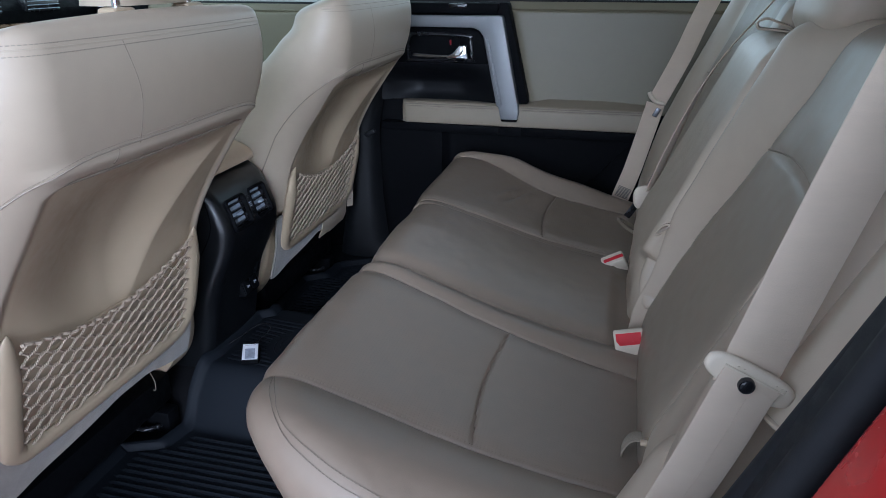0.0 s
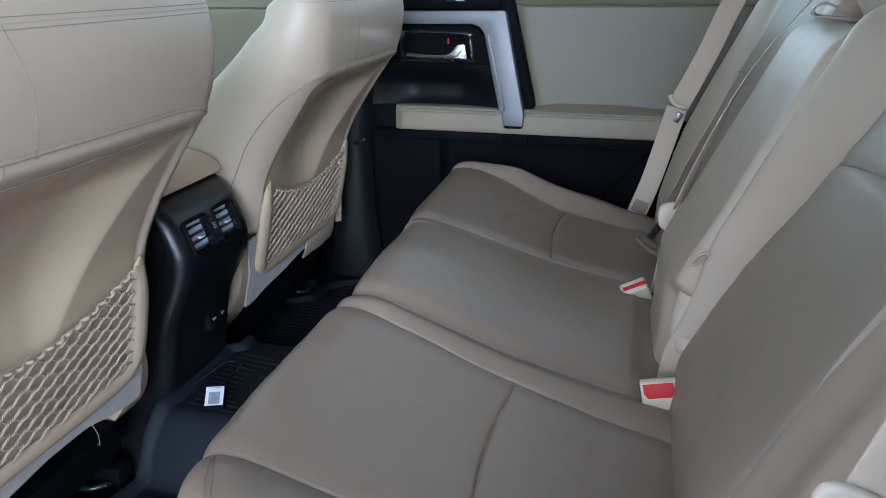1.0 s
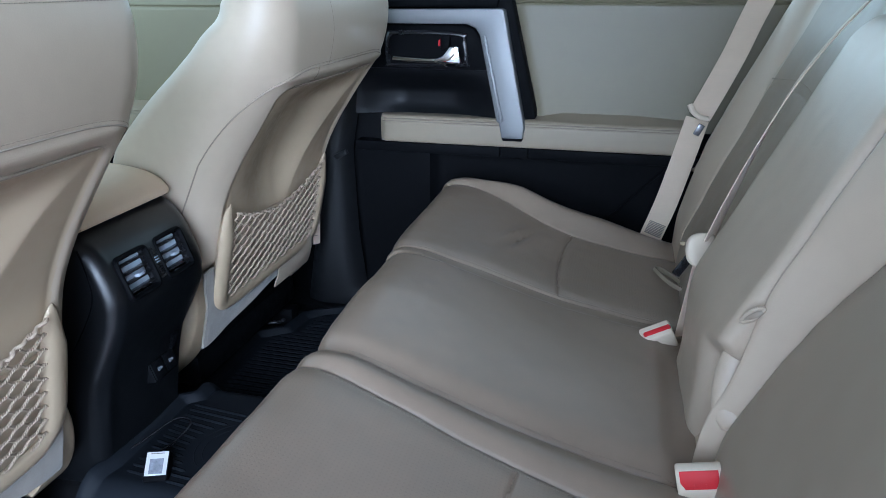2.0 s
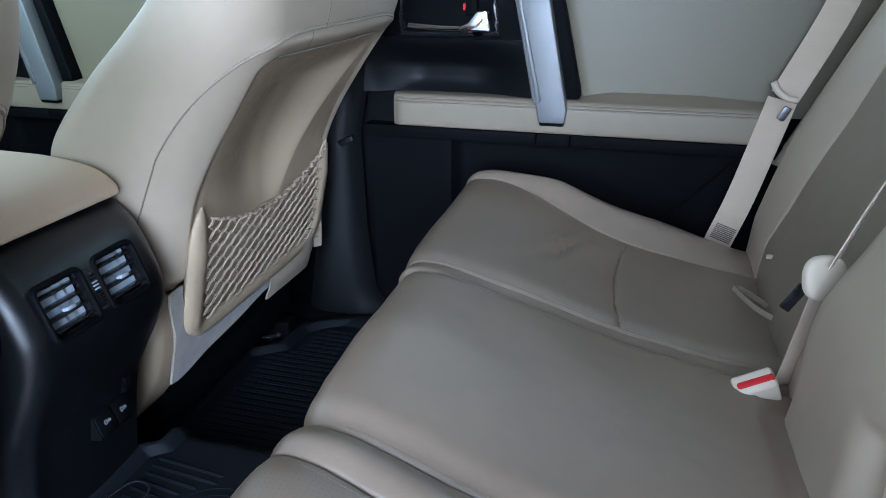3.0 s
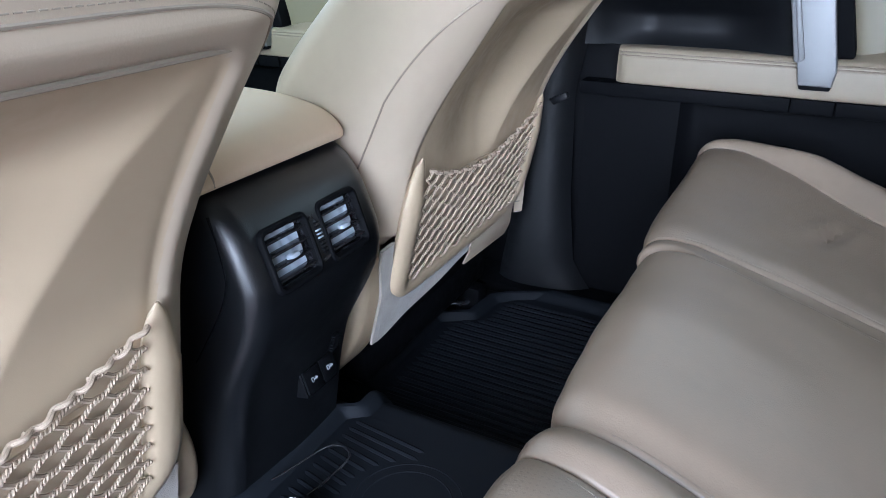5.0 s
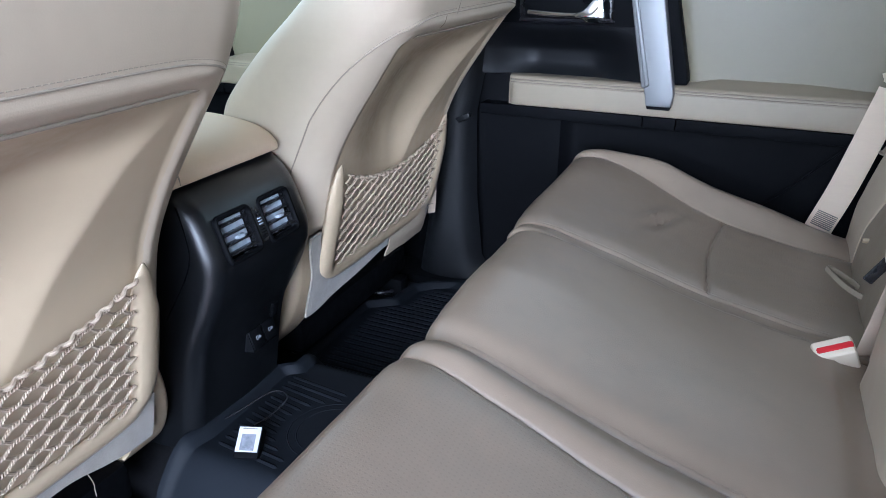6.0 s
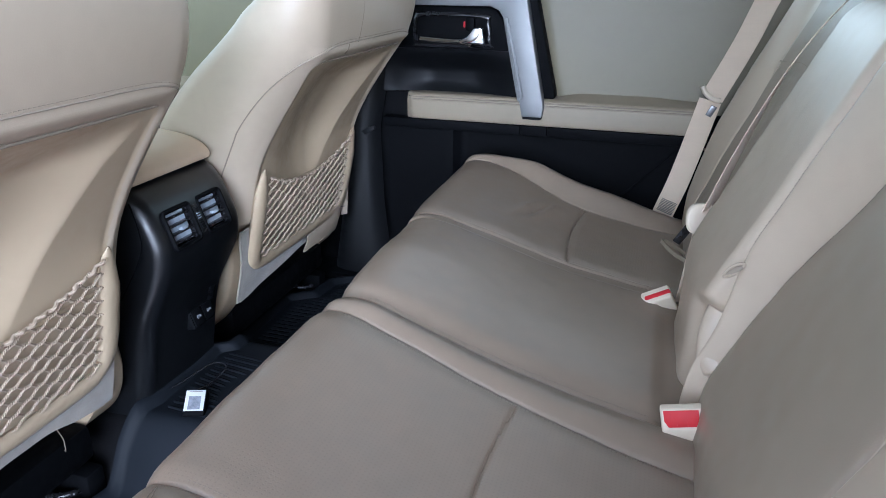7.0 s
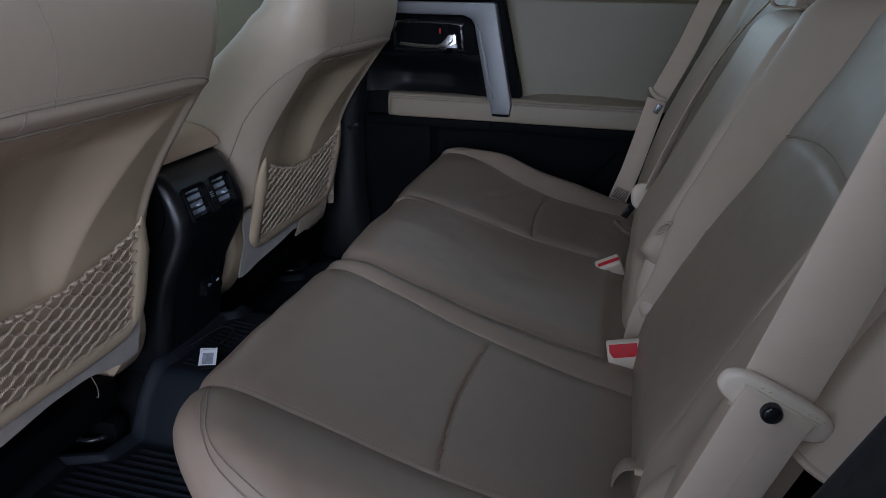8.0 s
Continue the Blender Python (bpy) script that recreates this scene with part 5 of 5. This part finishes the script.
open_buckle(0.0555, -0.166, 0.286, pose(0, 0, 0, 10, -14, 0))
buckle(0.032, 0.178, 0.285, pose(0, 0, 0, 28, -26, 8), 0.0100)
solo("fabric_tab", ribbon(catmull([(0.084, -0.428, 0.286), (0.070, -0.428, 0.289), (0.059, -0.428, 0.285), (0.052, -0.428, 0.273), (0.050, -0.428, 0.262)], 5), (0.05, 1, 0), 0.021, 0.0025), GREY_TAPE, "grey ribbed fabric tab between the rear cushions", "tab", (0.07, -0.425, 0.268))
strap = catmull([(0.090, 0.352, 0.266), (0.054, 0.370, 0.276), (0.031, 0.410, 0.282), (0.029, 0.428, 0.280), (0.042, 0.431, 0.276), (0.072, 0.402, 0.268), (0.094, 0.370, 0.262)], 6)
solo("pull_strap", ribbon(strap, (0.15, 0.1, 1.0), 0.008, 0.0022), DIM_LEATHER, "pale fabric loop standing on the rear cushion", "strap", (0.06, 0.40, 0.265))
for p in ((0.074, 0.462, 0.320), (0.072, -0.455, 0.300), (0.076, -0.150, 0.292)):
    disc = [[(p[0] - d, p[1] + r * math.cos(a), p[2] + r * math.sin(a)) for a in np.linspace(0, 2 * math.pi, 16, endpoint=False)] for r, d in ((0.004, -0.01), (0.004, 0.002), (0.0034, 0.003), (0.001, 0.0035))]
    solo("anchor_cap", loft(disc), BEIGE, "small round beige cap low on the backrest", "cap", p)

# ---- floor mats ----
mat_height = lambda y: tunnel(y) + 0.004


def mat_front(y):
    """The front edge: a tongue on the tunnel, cut back round the seat rails and along the sills."""
    return float(np.interp(y, (-0.69, -0.62, -0.60, -0.53, -0.50, -0.315, -0.288, -0.225, -0.19, -0.12, 0.045, 0.062, 0.168, 0.196, 0.46, 0.50, 0.575, 0.60, 0.645),
                           (-0.66, -0.70, -0.765, -0.772, -0.832, -0.832, -0.765, -0.752, -0.755, -0.736, -0.736, -0.712, -0.712, -0.834, -0.834, -0.775, -0.766, -0.74, -0.66)))


mat = thing("floor_mat", "black rubber all-weather floor mat with ribs and a raised rim", "floor mat", (-0.6, CY, 0.0))
yy = list(np.linspace(CY - 0.66, CY + 0.675, 300))
xs = [0, 0.012, 0.02, 0.03, 0.045, 0.06, 0.2, 0.4, 0.6, 0.8, 1.0]


def mat_f(k, y):
    x = mat_front(y)
    e = min((k if k < 0.06 else 0.06) * 0.7, abs(y - CY + 0.66), abs(CY + 0.675 - y))
    rim = 0.014 * (1 - smooth(0.008, 0.03, e))
    return (x + (-0.36 - x) * k, y, mat_height(y) + rim)


part("sheet", sheet(mat_f, xs, yy, -0.006), RUBBER, mat, "black rubber sheet")
for side in (1, -1):
    for k in range(26):
        d = 0.222 + 0.0158 * k
        y = CY + side * d
        x0 = max(mat_front(y) + 0.035, -0.79)
        rib = tube([(x0, y, mat_height(y) + 0.002), (x0 + 0.01, y, mat_height(y) + 0.006), (-0.39, y, mat_height(y) + 0.006)], 0.0045, 6)
        part("rib", rib, RUBBER, mat)
for k in range(13):
    y = -0.131 + 0.0143 * k
    end = -0.575 - math.sqrt(max(0.0, 0.070 ** 2 - (y + 0.045) ** 2)) if abs(y + 0.045) < 0.069 else -0.595
    part("rib", tube([(-0.708, y + 0.004, 0.1095), (-0.700, y + 0.003, 0.1125), (end - 0.01, y - 0.006, 0.1125), (end, y - 0.007, 0.1095)], 0.0042, 8), RUBBER, mat)
circle = lambda r: [(-0.575 + r * math.cos(a), -0.045 + r * math.sin(a), 0.1125) for a in np.linspace(0, 2 * math.pi, 48, endpoint=False)]
for r in (0.062, 0.050):
    part("emblem_ring", tube(circle(r), 0.003, 6, True), RUBBER, mat, "raised round emblem on the mat")
for k in range(6):
    a = k * math.pi / 3
    part("emblem_spoke", tube([(-0.575 + r * math.cos(a + (r - 0.01) * 5), -0.045 + r * math.sin(a + (r - 0.01) * 5), 0.112) for r in np.linspace(0.008, 0.048, 8)], 0.003, 6), RUBBER, mat)

# ---- a small plug-in device lying on the tunnel ----
device = thing("plug_device", "small black plug-in device with a white label and a thin cable", "device", (-0.65, -0.115, 0.115))
ahead, wide = Vector((-0.35, 0.937, 0)), Vector((0.937, 0.35, 0))
lift = ahead * math.cos(radians(33)) + Vector((0, 0, math.sin(radians(33))))
spin = Matrix((wide, lift, wide.cross(lift))).transposed().to_4x4()
at = Vector((-0.655, -0.122, 0.124))
put = lambda x, y, z: at + spin.to_3x3() @ Vector((x, y, z))
part("case", rbox(at, (0.034, 0.044, 0.018), 0.003, 2, m=spin), BLACK, device, "black plastic case")
part("plug", rbox(put(0.0, -0.026, -0.004), (0.032, 0.014, 0.014), 0.002, 2, m=spin), GLOSS, device, "black plug end")
tag = part("label", rbox(put(0.0, 0.003, 0.0093), (0.030, 0.034, 0.0008), 0.0, m=spin), LABEL, device, "white paper label")
part("print_bar", rbox(put(0.0, 0.0175, 0.0099), (0.020, 0.0010, 0.0004), 0.0, m=spin), INK, tag)
part("print_block", rbox(put(0.0, -0.001, 0.0099), (0.019, 0.022, 0.0004), 0.0, m=spin), material("grey_print", (0.17, 0.18, 0.21), 0.7, grain=900, vary=0.5, patch=160, bump=0), tag, "grey printed square")
wire_line = catmull([put(0.0, 0.025, 0.0), (-0.665, -0.065, 0.127), (-0.655, -0.035, 0.142), (-0.685, -0.030, 0.140), (-0.715, -0.075, 0.125), (-0.740, -0.125, 0.115), (-0.752, -0.16, 0.095), (-0.76, -0.19, 0.06)], 8)
part("cable", tube(wire_line, 0.0013, 7), GLOSS, device, "thin black cable")

# ---- dashboard seen past the front seats ----
dash = thing("dashboard", "dark dashboard with an air vent and a wood-toned strip", "dashboard", (-1.7, CY, 0.5))
part("top", prism([(-2.0, 0.80), (-1.62, 0.775), (-1.56, 0.735), (-1.58, 0.64), (-1.66, 0.45), (-2.0, 0.40)], -0.76, 0.72, 0.012), BLACK, dash, "black dashboard moulding")
part("strip", prism([(-1.575, 0.672), (-1.553, 0.682), (-1.550, 0.698), (-1.565, 0.702)], -0.70, 0.70, 0.002), material("brown_trim", (0.22, 0.13, 0.07), 0.3), dash, "brown glossy strip")
for y in (0.30, 0.50):
    vent = part("air_vent", rbox((-1.570, y, 0.745), (0.03, 0.12, 0.035), 0.004), GLOSS, dash, "dark dashboard vent")
    for k in range(3):
        part("slat", rbox((-1.553, y, 0.735 + 0.01 * k), (0.004, 0.11, 0.002), 0.0), VANE_SHEEN, vent)
